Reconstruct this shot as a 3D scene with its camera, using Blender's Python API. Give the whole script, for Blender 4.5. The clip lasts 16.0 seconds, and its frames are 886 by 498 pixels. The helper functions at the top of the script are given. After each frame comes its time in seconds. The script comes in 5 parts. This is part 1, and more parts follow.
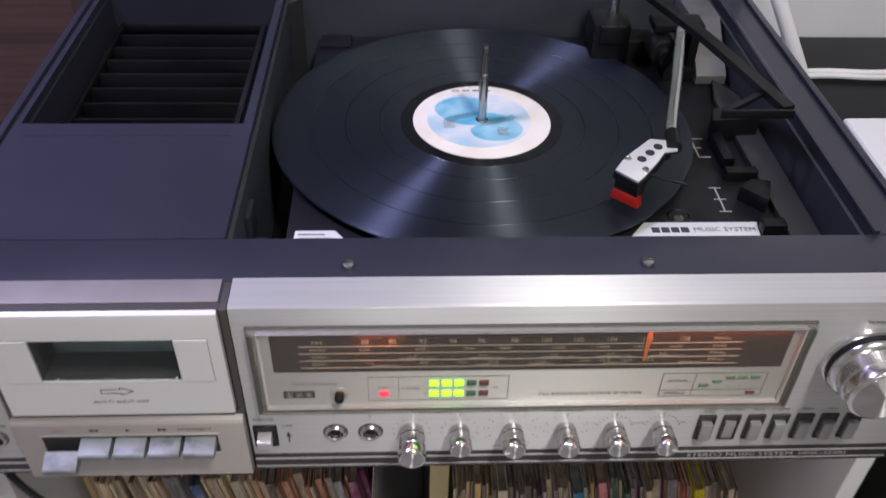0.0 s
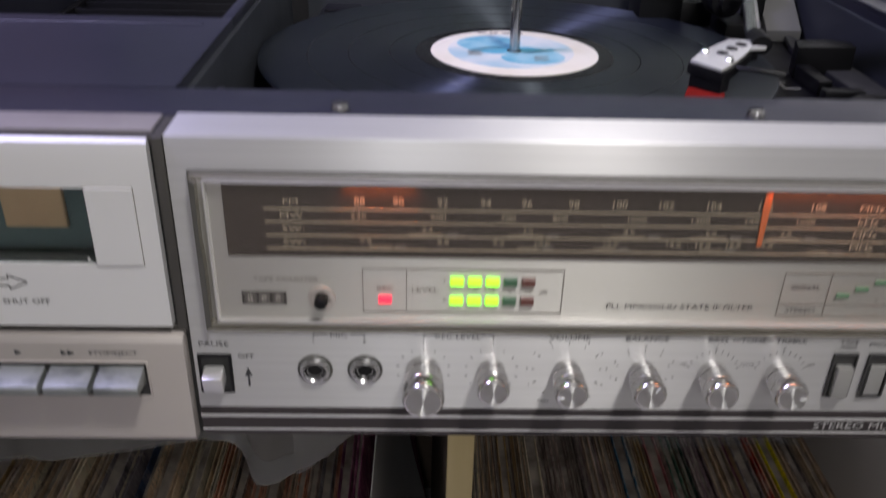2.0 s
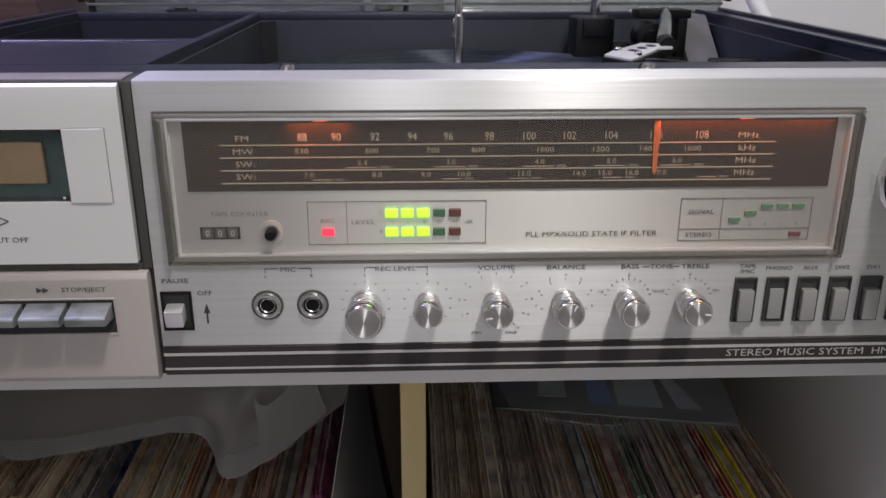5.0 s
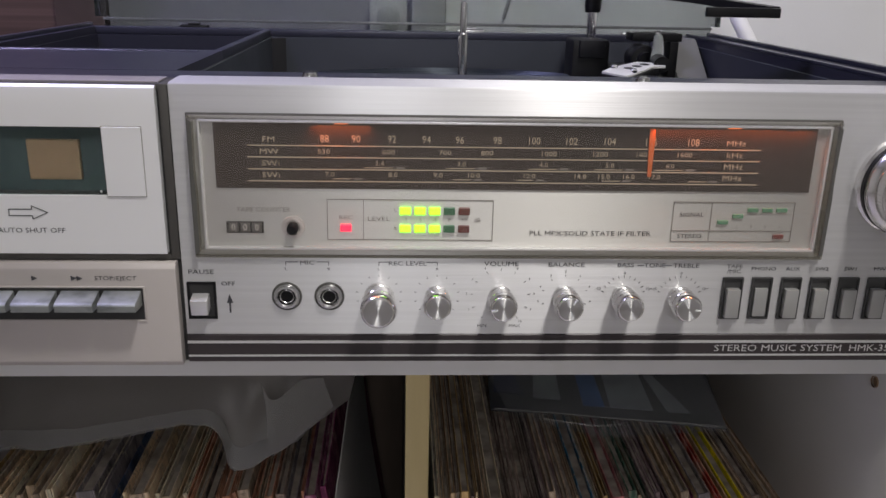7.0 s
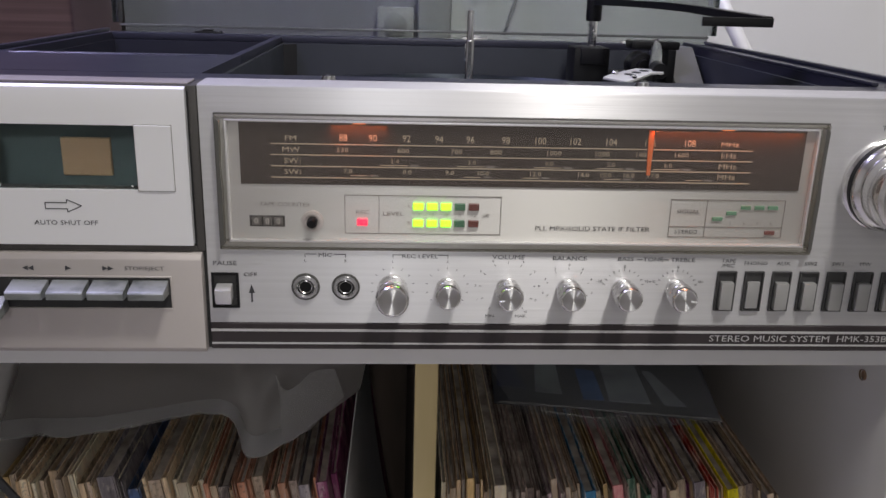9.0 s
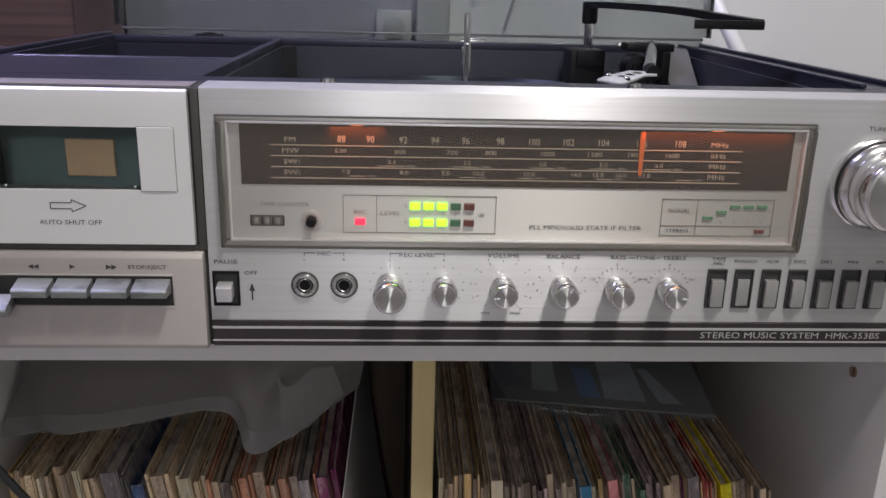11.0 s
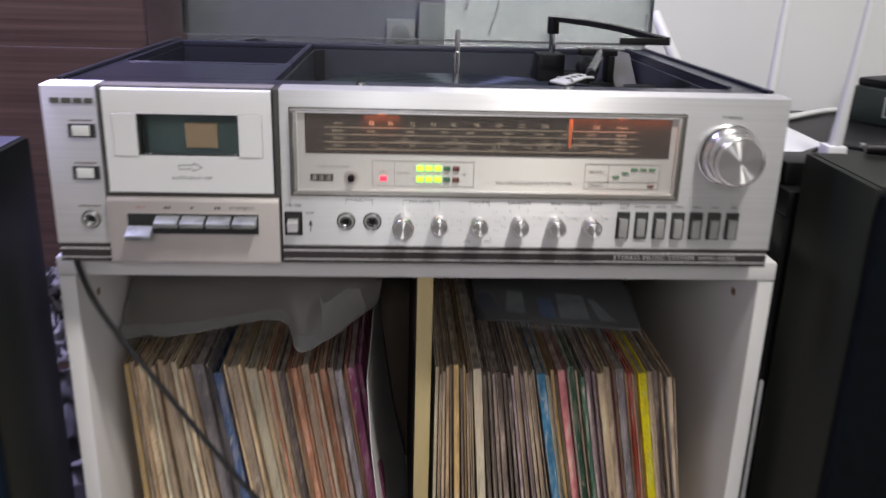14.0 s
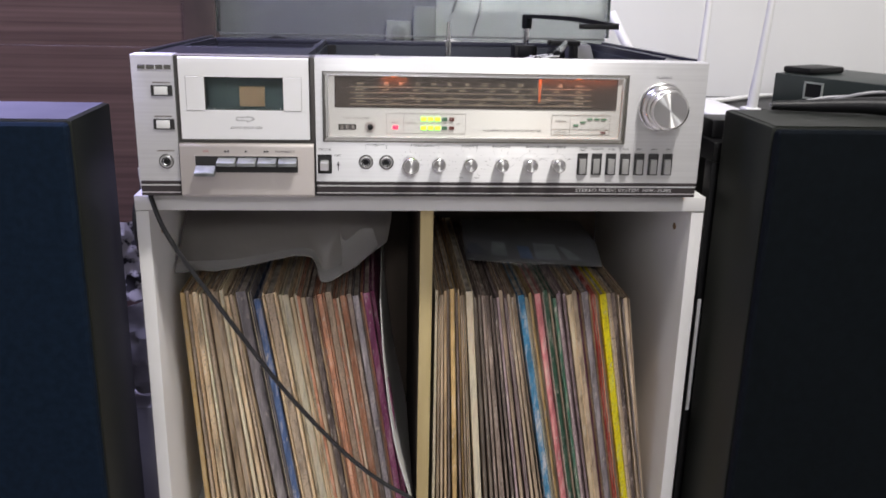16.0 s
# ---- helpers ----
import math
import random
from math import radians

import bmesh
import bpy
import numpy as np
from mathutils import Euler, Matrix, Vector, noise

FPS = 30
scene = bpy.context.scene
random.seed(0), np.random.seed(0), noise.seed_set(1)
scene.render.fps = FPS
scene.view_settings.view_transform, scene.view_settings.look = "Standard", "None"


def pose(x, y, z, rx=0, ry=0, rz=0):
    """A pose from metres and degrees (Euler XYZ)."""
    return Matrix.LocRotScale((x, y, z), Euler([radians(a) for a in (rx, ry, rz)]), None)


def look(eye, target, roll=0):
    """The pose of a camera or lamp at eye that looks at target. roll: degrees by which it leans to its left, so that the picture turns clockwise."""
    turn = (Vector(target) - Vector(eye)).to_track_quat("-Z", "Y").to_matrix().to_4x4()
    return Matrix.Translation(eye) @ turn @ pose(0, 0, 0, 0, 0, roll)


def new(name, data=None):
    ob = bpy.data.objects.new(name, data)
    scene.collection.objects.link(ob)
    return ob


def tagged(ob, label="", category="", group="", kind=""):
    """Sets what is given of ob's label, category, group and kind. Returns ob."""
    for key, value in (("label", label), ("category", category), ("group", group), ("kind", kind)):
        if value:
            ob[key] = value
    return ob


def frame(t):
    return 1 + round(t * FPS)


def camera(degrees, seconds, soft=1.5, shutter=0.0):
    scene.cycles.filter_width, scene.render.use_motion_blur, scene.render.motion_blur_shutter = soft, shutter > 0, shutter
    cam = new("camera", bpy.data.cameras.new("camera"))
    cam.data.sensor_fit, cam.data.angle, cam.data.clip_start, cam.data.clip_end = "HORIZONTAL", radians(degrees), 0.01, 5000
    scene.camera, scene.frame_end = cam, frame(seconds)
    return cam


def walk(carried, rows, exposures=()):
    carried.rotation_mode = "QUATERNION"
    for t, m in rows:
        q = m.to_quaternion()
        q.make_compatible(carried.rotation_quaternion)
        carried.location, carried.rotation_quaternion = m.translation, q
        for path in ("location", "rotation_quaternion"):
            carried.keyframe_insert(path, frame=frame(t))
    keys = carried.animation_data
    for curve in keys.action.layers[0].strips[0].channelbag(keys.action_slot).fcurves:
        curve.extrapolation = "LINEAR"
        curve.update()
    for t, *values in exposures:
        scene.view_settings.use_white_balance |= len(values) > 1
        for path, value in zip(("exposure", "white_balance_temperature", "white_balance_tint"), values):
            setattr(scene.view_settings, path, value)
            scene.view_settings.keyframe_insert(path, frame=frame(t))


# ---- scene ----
cam = camera(54.0, 16.0, shutter=0.8)
PATH = [
    (0, (0.041, -0.31, 0.406), (0.126, 1.201, -0.901), 1.7),
    (0.5, (0.046, -0.304, 0.373), (0.118, 1.275, -0.852), 0.4),
    (1, (0.041, -0.295, 0.314), (0.113, 1.333, -0.846), 1.3),
    (1.5, (0.04, -0.285, 0.271), (0.108, 1.428, -0.76), 2.1),
    (2, (0.041, -0.283, 0.214), (0.097, 1.463, -0.76), 1.6),
    (2.5, (0.039, -0.295, 0.178), (0.103, 1.5, -0.702), 2.0),
    (3, (0.041, -0.305, 0.166), (0.126, 1.535, -0.614), 1.7),
    (3.5, (0.046, -0.312, 0.17), (0.124, 1.535, -0.591), 0.6),
    (4, (0.052, -0.336, 0.167), (0.143, 1.522, -0.569), -0.1),
    (4.5, (0.06, -0.349, 0.166), (0.161, 1.508, -0.569), 0.1),
    (5, (0.064, -0.356, 0.158), (0.137, 1.518, -0.539), 0.1),
    (7.5, (0.049, -0.395, 0.155), (0.154, 1.501, -0.474), 1.4),
    (8, (0.046, -0.404, 0.16), (0.147, 1.497, -0.453), 1.4),
    (8.5, (0.044, -0.41, 0.159), (0.149, 1.489, -0.461), 1.6),
    (9, (0.045, -0.411, 0.156), (0.153, 1.486, -0.469), 1.6),
    (11.5, (0.048, -0.423, 0.158), (0.154, 1.475, -0.464), 1.5),
    (12, (0.05, -0.425, 0.156), (0.153, 1.469, -0.479), 1.6),
    (12.5, (0.051, -0.427, 0.155), (0.158, 1.467, -0.479), 1.6),
    (13, (0.052, -0.442, 0.159), (0.169, 1.449, -0.483), 1.2),
    (13.5, (0.046, -0.526, 0.187), (0.164, 1.362, -0.461), 1.7),
    (14, (0.037, -0.637, 0.201), (0.149, 1.248, -0.458), 1.7),
    (14.5, (0.031, -0.741, 0.196), (0.159, 1.159, -0.417), 1.8),
    (15, (0.013, -0.801, 0.182), (0.149, 1.11, -0.394), 1.5),
    (15.5, (0.011, -0.826, 0.169), (0.139, 1.073, -0.446), 1.0),
    (16, (0.01, -0.839, 0.17), (0.163, 1.067, -0.418), 1.3),
]
walk(cam, [(t, Matrix.Translation((0, 0, 0.843)) @ look(eye, target, roll)) for t, eye, target, roll in PATH],
     [(0.0, 0.06), (2.0, -0.02), (5.0, 0.08), (12.8, 0.16), (14.3, 0.50), (15.3, 0.66), (16.0, 0.74)])
# ---- light ----
H = 0.843      # height of the front panel's jack row over the floor; the plan below is written from there

world = bpy.data.worlds.new("room_air")
scene.world = world
world.use_nodes = True
world.node_tree.nodes["Background"].inputs[0].default_value = (0.8, 0.85, 1.0, 1)
world.node_tree.nodes["Background"].inputs[1].default_value = 0.03


def area_lamp(name, at, aim, size, power, colour, size_y=None):
    d = bpy.data.lights.new(name, "AREA")
    d.energy, d.color, d.size = power, colour, size
    if size_y:
        d.shape, d.size_y = "RECTANGLE", size_y
    ob = new(name, d)
    ob.matrix_world = look((at[0], at[1], at[2] + H), (aim[0], aim[1], aim[2] + H))
    return ob


area_lamp("ceiling_lamp_main", (0.42, -0.66, 1.52), (0.36, -0.60, 0.0), 0.20, 18.5, (1.0, 0.96, 0.925))
area_lamp("wall_lamp_front", (0.00, -2.68, 1.12), (0.0, 0.0, 0.0), 0.26, 7.2, (0.99, 0.98, 1.0))
cool = area_lamp("ceiling_lamp_cool", (-0.80, 0.12, 1.52), (-0.62, 0.08, 0.0), 0.22, 8.5, (0.60, 0.56, 1.0))
cool.data.spread = radians(84)


# ---- materials ----
def mat(name, colour, rough=0.5, metal=0.0, spec=0.5):
    m = bpy.data.materials.new(name)
    m.use_nodes = True
    b = m.node_tree.nodes["Principled BSDF"]
    b.inputs["Base Color"].default_value = (*colour, 1)
    b.inputs["Roughness"].default_value = rough
    b.inputs["Metallic"].default_value = metal
    b.inputs["Specular IOR Level"].default_value = spec
    return m


def node(m, kind, **values):
    n = m.node_tree.nodes.new(kind)
    for k, v in values.items():
        n.inputs[k.replace("_", " ")].default_value = v
    return n


def bsdf(m):
    return m.node_tree.nodes["Principled BSDF"]


def link(m, a, b):
    m.node_tree.links.new(a, b)


def coords(m, stretch=(1, 1, 1)):
    tc = m.node_tree.nodes.new("ShaderNodeTexCoord")
    mp = m.node_tree.nodes.new("ShaderNodeMapping")
    mp.inputs["Scale"].default_value = stretch
    link(m, tc.outputs["Object"], mp.inputs["Vector"])
    return mp.outputs["Vector"]


def mottled(m, dark, light, scale, stretch=(1, 1, 1), lo=0.35, hi=0.65, detail=5):
    """Base colour that wanders between two tones."""
    n = node(m, "ShaderNodeTexNoise", Scale=scale, Detail=detail)
    r = m.node_tree.nodes.new("ShaderNodeValToRGB")
    r.color_ramp.elements[0].position, r.color_ramp.elements[1].position = lo, hi
    r.color_ramp.elements[0].color, r.color_ramp.elements[1].color = (*dark, 1), (*light, 1)
    link(m, coords(m, stretch), n.inputs["Vector"])
    link(m, n.outputs["Fac"], r.inputs["Fac"])
    link(m, r.outputs["Color"], bsdf(m).inputs["Base Color"])
    return m


def bumpy(m, scale, strength, distance=0.001, stretch=(1, 1, 1), detail=3):
    n = node(m, "ShaderNodeTexNoise", Scale=scale, Detail=detail)
    b = node(m, "ShaderNodeBump", Strength=strength, Distance=distance)
    link(m, coords(m, stretch), n.inputs["Vector"])
    link(m, n.outputs["Fac"], b.inputs["Height"])
    link(m, b.outputs["Normal"], bsdf(m).inputs["Normal"])
    return m


def worn(m, scale, lo, hi, stretch=(1, 1, 1)):
    """Roughness that wanders between two values."""
    n = node(m, "ShaderNodeTexNoise", Scale=scale, Detail=6)
    r = node(m, "ShaderNodeMapRange", To_Min=lo, To_Max=hi)
    link(m, coords(m, stretch), n.inputs["Vector"])
    link(m, n.outputs["Fac"], r.inputs["Value"])
    link(m, r.outputs["Result"], bsdf(m).inputs["Roughness"])
    return m


def brushed(name, colour, rough, aniso, way, metal=1.0):
    """Metal brushed so that its shine spreads along way."""
    m = mat(name, colour, rough, metal)
    b = bsdf(m)
    b.inputs["Anisotropic"].default_value = aniso
    t = m.node_tree.nodes.new("ShaderNodeCombineXYZ")
    for i in range(3):
        t.inputs[i].default_value = way[i]
    link(m, t.outputs[0], b.inputs["Tangent"])
    return m


def spun(name, colour, rough, aniso, metal=1.0, flat=(1, 1, 0)):
    """Turned or grooved in circles round the object's own axis."""
    m = mat(name, colour, rough, metal)
    b = bsdf(m)
    b.inputs["Anisotropic"].default_value = aniso
    tc = m.node_tree.nodes.new("ShaderNodeTexCoord")
    v = m.node_tree.nodes.new("ShaderNodeVectorMath")
    v.operation = "MULTIPLY"
    v.inputs[1].default_value = flat
    link(m, tc.outputs["Object"], v.inputs[0])
    link(m, v.outputs["Vector"], b.inputs["Tangent"])
    return m


def glow(name, colour, power):
    m = mat(name, colour, 0.4)
    bsdf(m).inputs["Emission Color"].default_value = (*colour, 1)
    bsdf(m).inputs["Emission Strength"].default_value = power
    return m


def clear(name, colour, rough, ior=1.45):
    m = mat(name, colour, rough)
    bsdf(m).inputs["Transmission Weight"].default_value = 1.0
    bsdf(m).inputs["IOR"].default_value = ior
    return m


def film_like(name, colour, alpha, rough, spec=0.5):
    m = mat(name, colour, rough, 0.0, spec)
    bsdf(m).inputs["Alpha"].default_value = alpha
    return m


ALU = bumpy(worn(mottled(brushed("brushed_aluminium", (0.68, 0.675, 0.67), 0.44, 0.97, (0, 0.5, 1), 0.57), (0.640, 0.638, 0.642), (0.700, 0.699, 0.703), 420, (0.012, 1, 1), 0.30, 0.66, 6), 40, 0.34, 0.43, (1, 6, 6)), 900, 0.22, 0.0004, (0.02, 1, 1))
DOORSILVER = bumpy(worn(brushed("silver_paint", (0.84, 0.84, 0.845), 0.5, 0.7, (0, 0.4, 1), 0.32), 35, 0.46, 0.58), 500, 0.03, 0.0003)
CHAMPAGNE = bumpy(worn(brushed("warm_grey_metal_paint", (0.53, 0.49, 0.465), 0.5, 0.7, (0, 0.4, 1), 0.45), 30, 0.46, 0.58), 700, 0.06, 0.0003, (0.05, 1, 1))
LIPGREY = bumpy(mottled(mat("lip_grey_paint", (0.24, 0.22, 0.22), 0.5, 0.1), (0.22, 0.20, 0.20), (0.27, 0.25, 0.25), 30), 700, 0.06, 0.0003)
DIALPLATE = bumpy(brushed("dial_plate", (0.60, 0.592, 0.56), 0.46, 0.95, (0, 0.3, 1), 0.8), 900, 0.04, 0.0003, (0.02, 1, 1))
CHROME = worn(mat("chrome", (0.86, 0.86, 0.86), 0.12, 1.0), 300, 0.08, 0.2)
KNOBSIDE = worn(mat("polished_knob_metal", (0.82, 0.81, 0.80), 0.16, 1.0), 200, 0.12, 0.24)
KNOBFACE = spun("turned_knob_face", (0.68, 0.675, 0.67), 0.42, 1.0, 1.0, (1, 0, 1))
BUTTON = bumpy(mat("button_grey_metal", (0.40, 0.40, 0.39), 0.36, 0.35), 600, 0.06, 0.0003, (0.1, 1, 1))
KEYMETAL = bumpy(worn(mottled(mat("piano_key_metal", (0.25, 0.265, 0.26), 0.48, 0.25), (0.13, 0.14, 0.137), (0.25, 0.265, 0.26), 90, (1, 1, 3), 0.30, 0.52), 120, 0.42, 0.56, (1, 12, 12)), 600, 0.12, 0.0003, (0.05, 1, 1))
BLACK = bumpy(mat("black_plastic", (0.006, 0.006, 0.007), 0.42, 0.0, 0.28), 800, 0.08, 0.0003)
DARKSLOT = mat("dark_slot", (0.02, 0.02, 0.02), 0.6)
GAPGREY = mat("gap_grey_plastic", (0.09, 0.088, 0.08), 0.5)
JOINTGREY = mat("joint_brown_grey", (0.075, 0.071, 0.066), 0.45, 0.2)
SLOTGREY = mat("slot_dark_grey", (0.045, 0.045, 0.045), 0.45)
STRIPE = mat("stripe_dark_print", (0.035, 0.028, 0.03), 0.4)
SILVERLINE = mat("silver_line", (0.75, 0.75, 0.75), 0.3, 0.6)
PRINT = mat("panel_print", (0.05, 0.05, 0.055), 0.55)
FAINTPRINT = mat("faint_panel_print", (0.22, 0.20, 0.18), 0.55)
DECK = bumpy(worn(mottled(mat("deck_plastic", (0.02, 0.02, 0.03), 0.42, 0.0, 0.45), (0.025, 0.026, 0.040), (0.031, 0.032, 0.049), 9), 25, 0.27, 0.33), 1400, 0.12, 0.0003)
PLINTH = bumpy(worn(mottled(mat("plinth_plastic", (0.02, 0.02, 0.022), 0.4, 0.0, 0.3), (0.006, 0.006, 0.008), (0.012, 0.012, 0.014), 14), 40, 0.32, 0.5), 1600, 0.1, 0.0003)
# Lighter copy of the deck plastic, with the well walls' reflected light in it.
WELL_LIT = bumpy(worn(mottled(mat("deck_plastic_well_lit", (0.045, 0.05, 0.06), 0.45, 0.0, 0.4), (0.040, 0.045, 0.056), (0.052, 0.057, 0.070), 12), 30, 0.38, 0.55), 1400, 0.12, 0.0003)
RAMPGREY = bumpy(mat("ramp_pale_grey_plastic", (0.115, 0.115, 0.118), 0.4), 900, 0.06, 0.0003)
SPINDLESTEEL = mat("spindle_dull_steel", (0.45, 0.45, 0.45), 0.26, 1.0)
RAILGREY = bumpy(mat("rail_grey_plastic", (0.030, 0.030, 0.033), 0.45, 0.0, 0.3), 900, 0.08, 0.0003)
VINYL = spun("vinyl_grooves", (0.002, 0.0028, 0.006), 0.34, 1.0, 0.0)
bsdf(VINYL).inputs["Specular IOR Level"].default_value = 1.0
bsdf(VINYL).inputs["IOR"].default_value = 1.56
bsdf(VINYL).inputs["Specular Tint"].default_value = (0.72, 0.84, 1.0, 1)
VINYL_RIM = mat("vinyl_plain", (0.004, 0.004, 0.005), 0.22, 0.0, 0.35)
LABELPAPER = mottled(mat("cream_label_paper", (0.85, 0.80, 0.68), 0.5), (0.80, 0.74, 0.62), (0.90, 0.86, 0.76), 30)
LABELPALE = mottled(mat("pale_label_print", (0.6, 0.7, 0.75), 0.5), (0.42, 0.60, 0.68), (0.80, 0.80, 0.78), 22, (1, 1.6, 1), 0.38, 0.62, 4)
LABELBLUE = mottled(mat("blue_label_print", (0.2, 0.5, 0.65), 0.5), (0.10, 0.42, 0.58), (0.36, 0.62, 0.72), 45, (1, 1, 1), 0.40, 0.66, 5)
HEADSHELL = mat("headshell_white_metal", (0.80, 0.80, 0.78), 0.3, 0.4)
RED = clear("red_stylus_plastic", (0.36, 0.018, 0.014), 0.2)
bsdf(RED).inputs["Transmission Weight"].default_value = 0.25
SIGNWHITE = mat("sign_white_metal", (0.82, 0.83, 0.82), 0.35, 0.2)
TUBEMETAL = worn(mat("arm_tube_metal", (0.62, 0.62, 0.62), 0.25, 1.0), 200, 0.18, 0.32)
# Clear acrylic as a weak warm film, which paints the glare haze over the dial.
GLASS = film_like("dial_acrylic_glare_haze", (0.60, 0.52, 0.45), 0.045, 0.10, 0.8)
FRAMECLEAR = worn(film_like("rim_aged_acrylic", (0.26, 0.24, 0.19), 0.42, 0.14, 0.6), 120, 0.08, 0.25)
LIDGLASS = clear("smoked_lid_acrylic", (0.32, 0.345, 0.335), 0.0, 1.25)
DIALBLACK = mottled(mat("dial_scale_brown_black", (0.028, 0.020, 0.016), 0.45), (0.024, 0.018, 0.015), (0.036, 0.026, 0.022), 12)
DIALINK = mat("dial_cream_ink", (0.52, 0.44, 0.32), 0.5)
POINTER = glow("orange_pointer", (0.55, 0.13, 0.035), 0.09)
BULB = glow("dial_bulb_glow", (1.0, 0.26, 0.07), 0.8)
LED_GREEN = glow("green_led_lit", (0.32, 1.0, 0.02), 2.0)
LED_RED = glow("red_led_lit", (1.0, 0.02, 0.06), 1.6)
LED_GREEN_OFF = mat("green_led_unlit", (0.05, 0.17, 0.09), 0.3)
LED_RED_OFF = mat("red_led_unlit", (0.14, 0.035, 0.03), 0.3)
CASSGLASS = clear("cassette_window_smoked", (0.76, 0.83, 0.83), 0.02, 1.3)
CASSBROWN = mottled(mat("cassette_tape_brown", (0.70, 0.43, 0.25), 0.6), (0.62, 0.38, 0.22), (0.76, 0.47, 0.28), 40)
MELAMINE = bumpy(worn(mottled(mat("white_melamine", (0.74, 0.73, 0.72), 0.4), (0.70, 0.69, 0.68), (0.77, 0.76, 0.75), 6), 20, 0.32, 0.5), 300, 0.05, 0.0004)
DIVIDERBROWN = bumpy(mottled(mat("dark_brown_board", (0.08, 0.06, 0.045), 0.55), (0.060, 0.045, 0.034), (0.105, 0.078, 0.060), 25, (1, 1, 0.2)), 300, 0.08, 0.0004)
YELLOWEDGE = bumpy(mottled(mat("yellow_wood_edge", (0.58, 0.46, 0.22), 0.5), (0.50, 0.39, 0.18), (0.64, 0.52, 0.27), 30, (1, 1, 0.1)), 400, 0.1, 0.0005)
SPKVINYL = bumpy(mottled(mat("speaker_wood_vinyl", (0.02, 0.02, 0.016), 0.55, 0.0, 0.3), (0.007, 0.009, 0.0065), (0.012, 0.014, 0.010), 12, (1, 1, 0.15)), 300, 0.1, 0.0004)
# Left grille cloth, bluer and lighter: the violet light is in its colour.
SPKCLOTH = bumpy(mottled(mat("speaker_cloth_violet_lit", (0.006, 0.008, 0.014), 0.9, 0.0, 0.1), (0.0036, 0.0090, 0.019), (0.0055, 0.0130, 0.027), 120), 1500, 0.3, 0.0006)
# Vinyl top with the lilac light falling on it put into the colour.
SPKTOP = bumpy(mottled(mat("speaker_top_lilac_sheen", (0.05, 0.05, 0.07), 0.5, 0.0, 0.5), (0.085, 0.085, 0.13), (0.12, 0.12, 0.17), 10), 300, 0.1, 0.0004)
# White plastic greyed down so that it looks dim behind the smoked cover.
SOCKETGREY = mottled(mat("dimmed_socket_plastic", (0.5, 0.5, 0.49), 0.45), (0.46, 0.46, 0.45), (0.53, 0.53, 0.52), 40)
# Same cloth for the right grille, darkened where that light doesn't reach.
SPKCLOTH_SHADED = bumpy(mottled(mat("speaker_cloth_shaded", (0.003, 0.005, 0.006), 0.9, 0.0, 0.1), (0.0018, 0.0032, 0.0045), (0.003, 0.005, 0.007), 120), 1500, 0.3, 0.0006)
WALLWHITE = bumpy(mottled(mat("white_wall_paint", (0.80, 0.80, 0.80), 0.55), (0.80, 0.80, 0.81), (0.85, 0.85, 0.85), 3), 180, 0.08, 0.001)
WALLGREY = bumpy(mottled(mat("grey_panel_paint", (0.36, 0.35, 0.38), 0.55), (0.31, 0.30, 0.34), (0.37, 0.36, 0.40), 4), 180, 0.08, 0.001)
DARKWOOD = bumpy(worn(mottled(mat("dark_brown_wood", (0.08, 0.045, 0.038), 0.4), (0.052, 0.030, 0.028), (0.112, 0.069, 0.062), 22, (0.12, 1, 9), 0.30, 0.74, 10), 20, 0.34, 0.52), 70, 0.12, 0.0006, (0.12, 1, 9))
DARKWOOD_EDGE = mottled(mat("dark_wood_edge", (0.06, 0.035, 0.03), 0.5), (0.040, 0.027, 0.026), (0.060, 0.040, 0.037), 20)
FLOORTILE = bumpy(mottled(mat("floor_tile", (0.42, 0.40, 0.37), 0.3), (0.36, 0.34, 0.31), (0.47, 0.45, 0.42), 5), 60, 0.08, 0.001)
BAGFILM = bumpy(film_like("grey_plastic_film", (0.205, 0.192, 0.178), 0.60, 0.42), 26, 0.8, 0.005)
BAGFOLD = bumpy(film_like("doubled_grey_plastic_film", (0.27, 0.265, 0.255), 0.36, 0.35), 24, 0.6, 0.004)
CLEARFILM = bumpy(film_like("clear_plastic_sleeve", (0.60, 0.62, 0.64), 0.10, 0.14), 24, 0.7, 0.003)
# Pale tone of the drawn gloss highlights on the plastic sleeve.
SLEEVEGLINT = film_like("sleeve_edge_glint", (0.60, 0.58, 0.55), 0.35, 0.2)
CABLEBLACK = mat("black_cable_rubber", (0.015, 0.015, 0.017), 0.45)
CABLEGREY = mat("grey_white_cable", (0.42, 0.42, 0.41), 0.45)
CABLEWHITE = mat("white_cable_plastic", (0.78, 0.78, 0.76), 0.4)
WHITEPLASTIC = bumpy(mat("white_plastic", (0.80, 0.80, 0.80), 0.35), 300, 0.03, 0.0004)
DEVICEDARK = bumpy(mat("dark_green_black_box", (0.018, 0.026, 0.024), 0.4), 700, 0.06, 0.0004)
PAPER = mottled(mat("white_paper", (0.82, 0.81, 0.78), 0.7), (0.78, 0.77, 0.74), (0.84, 0.83, 0.81), 12)


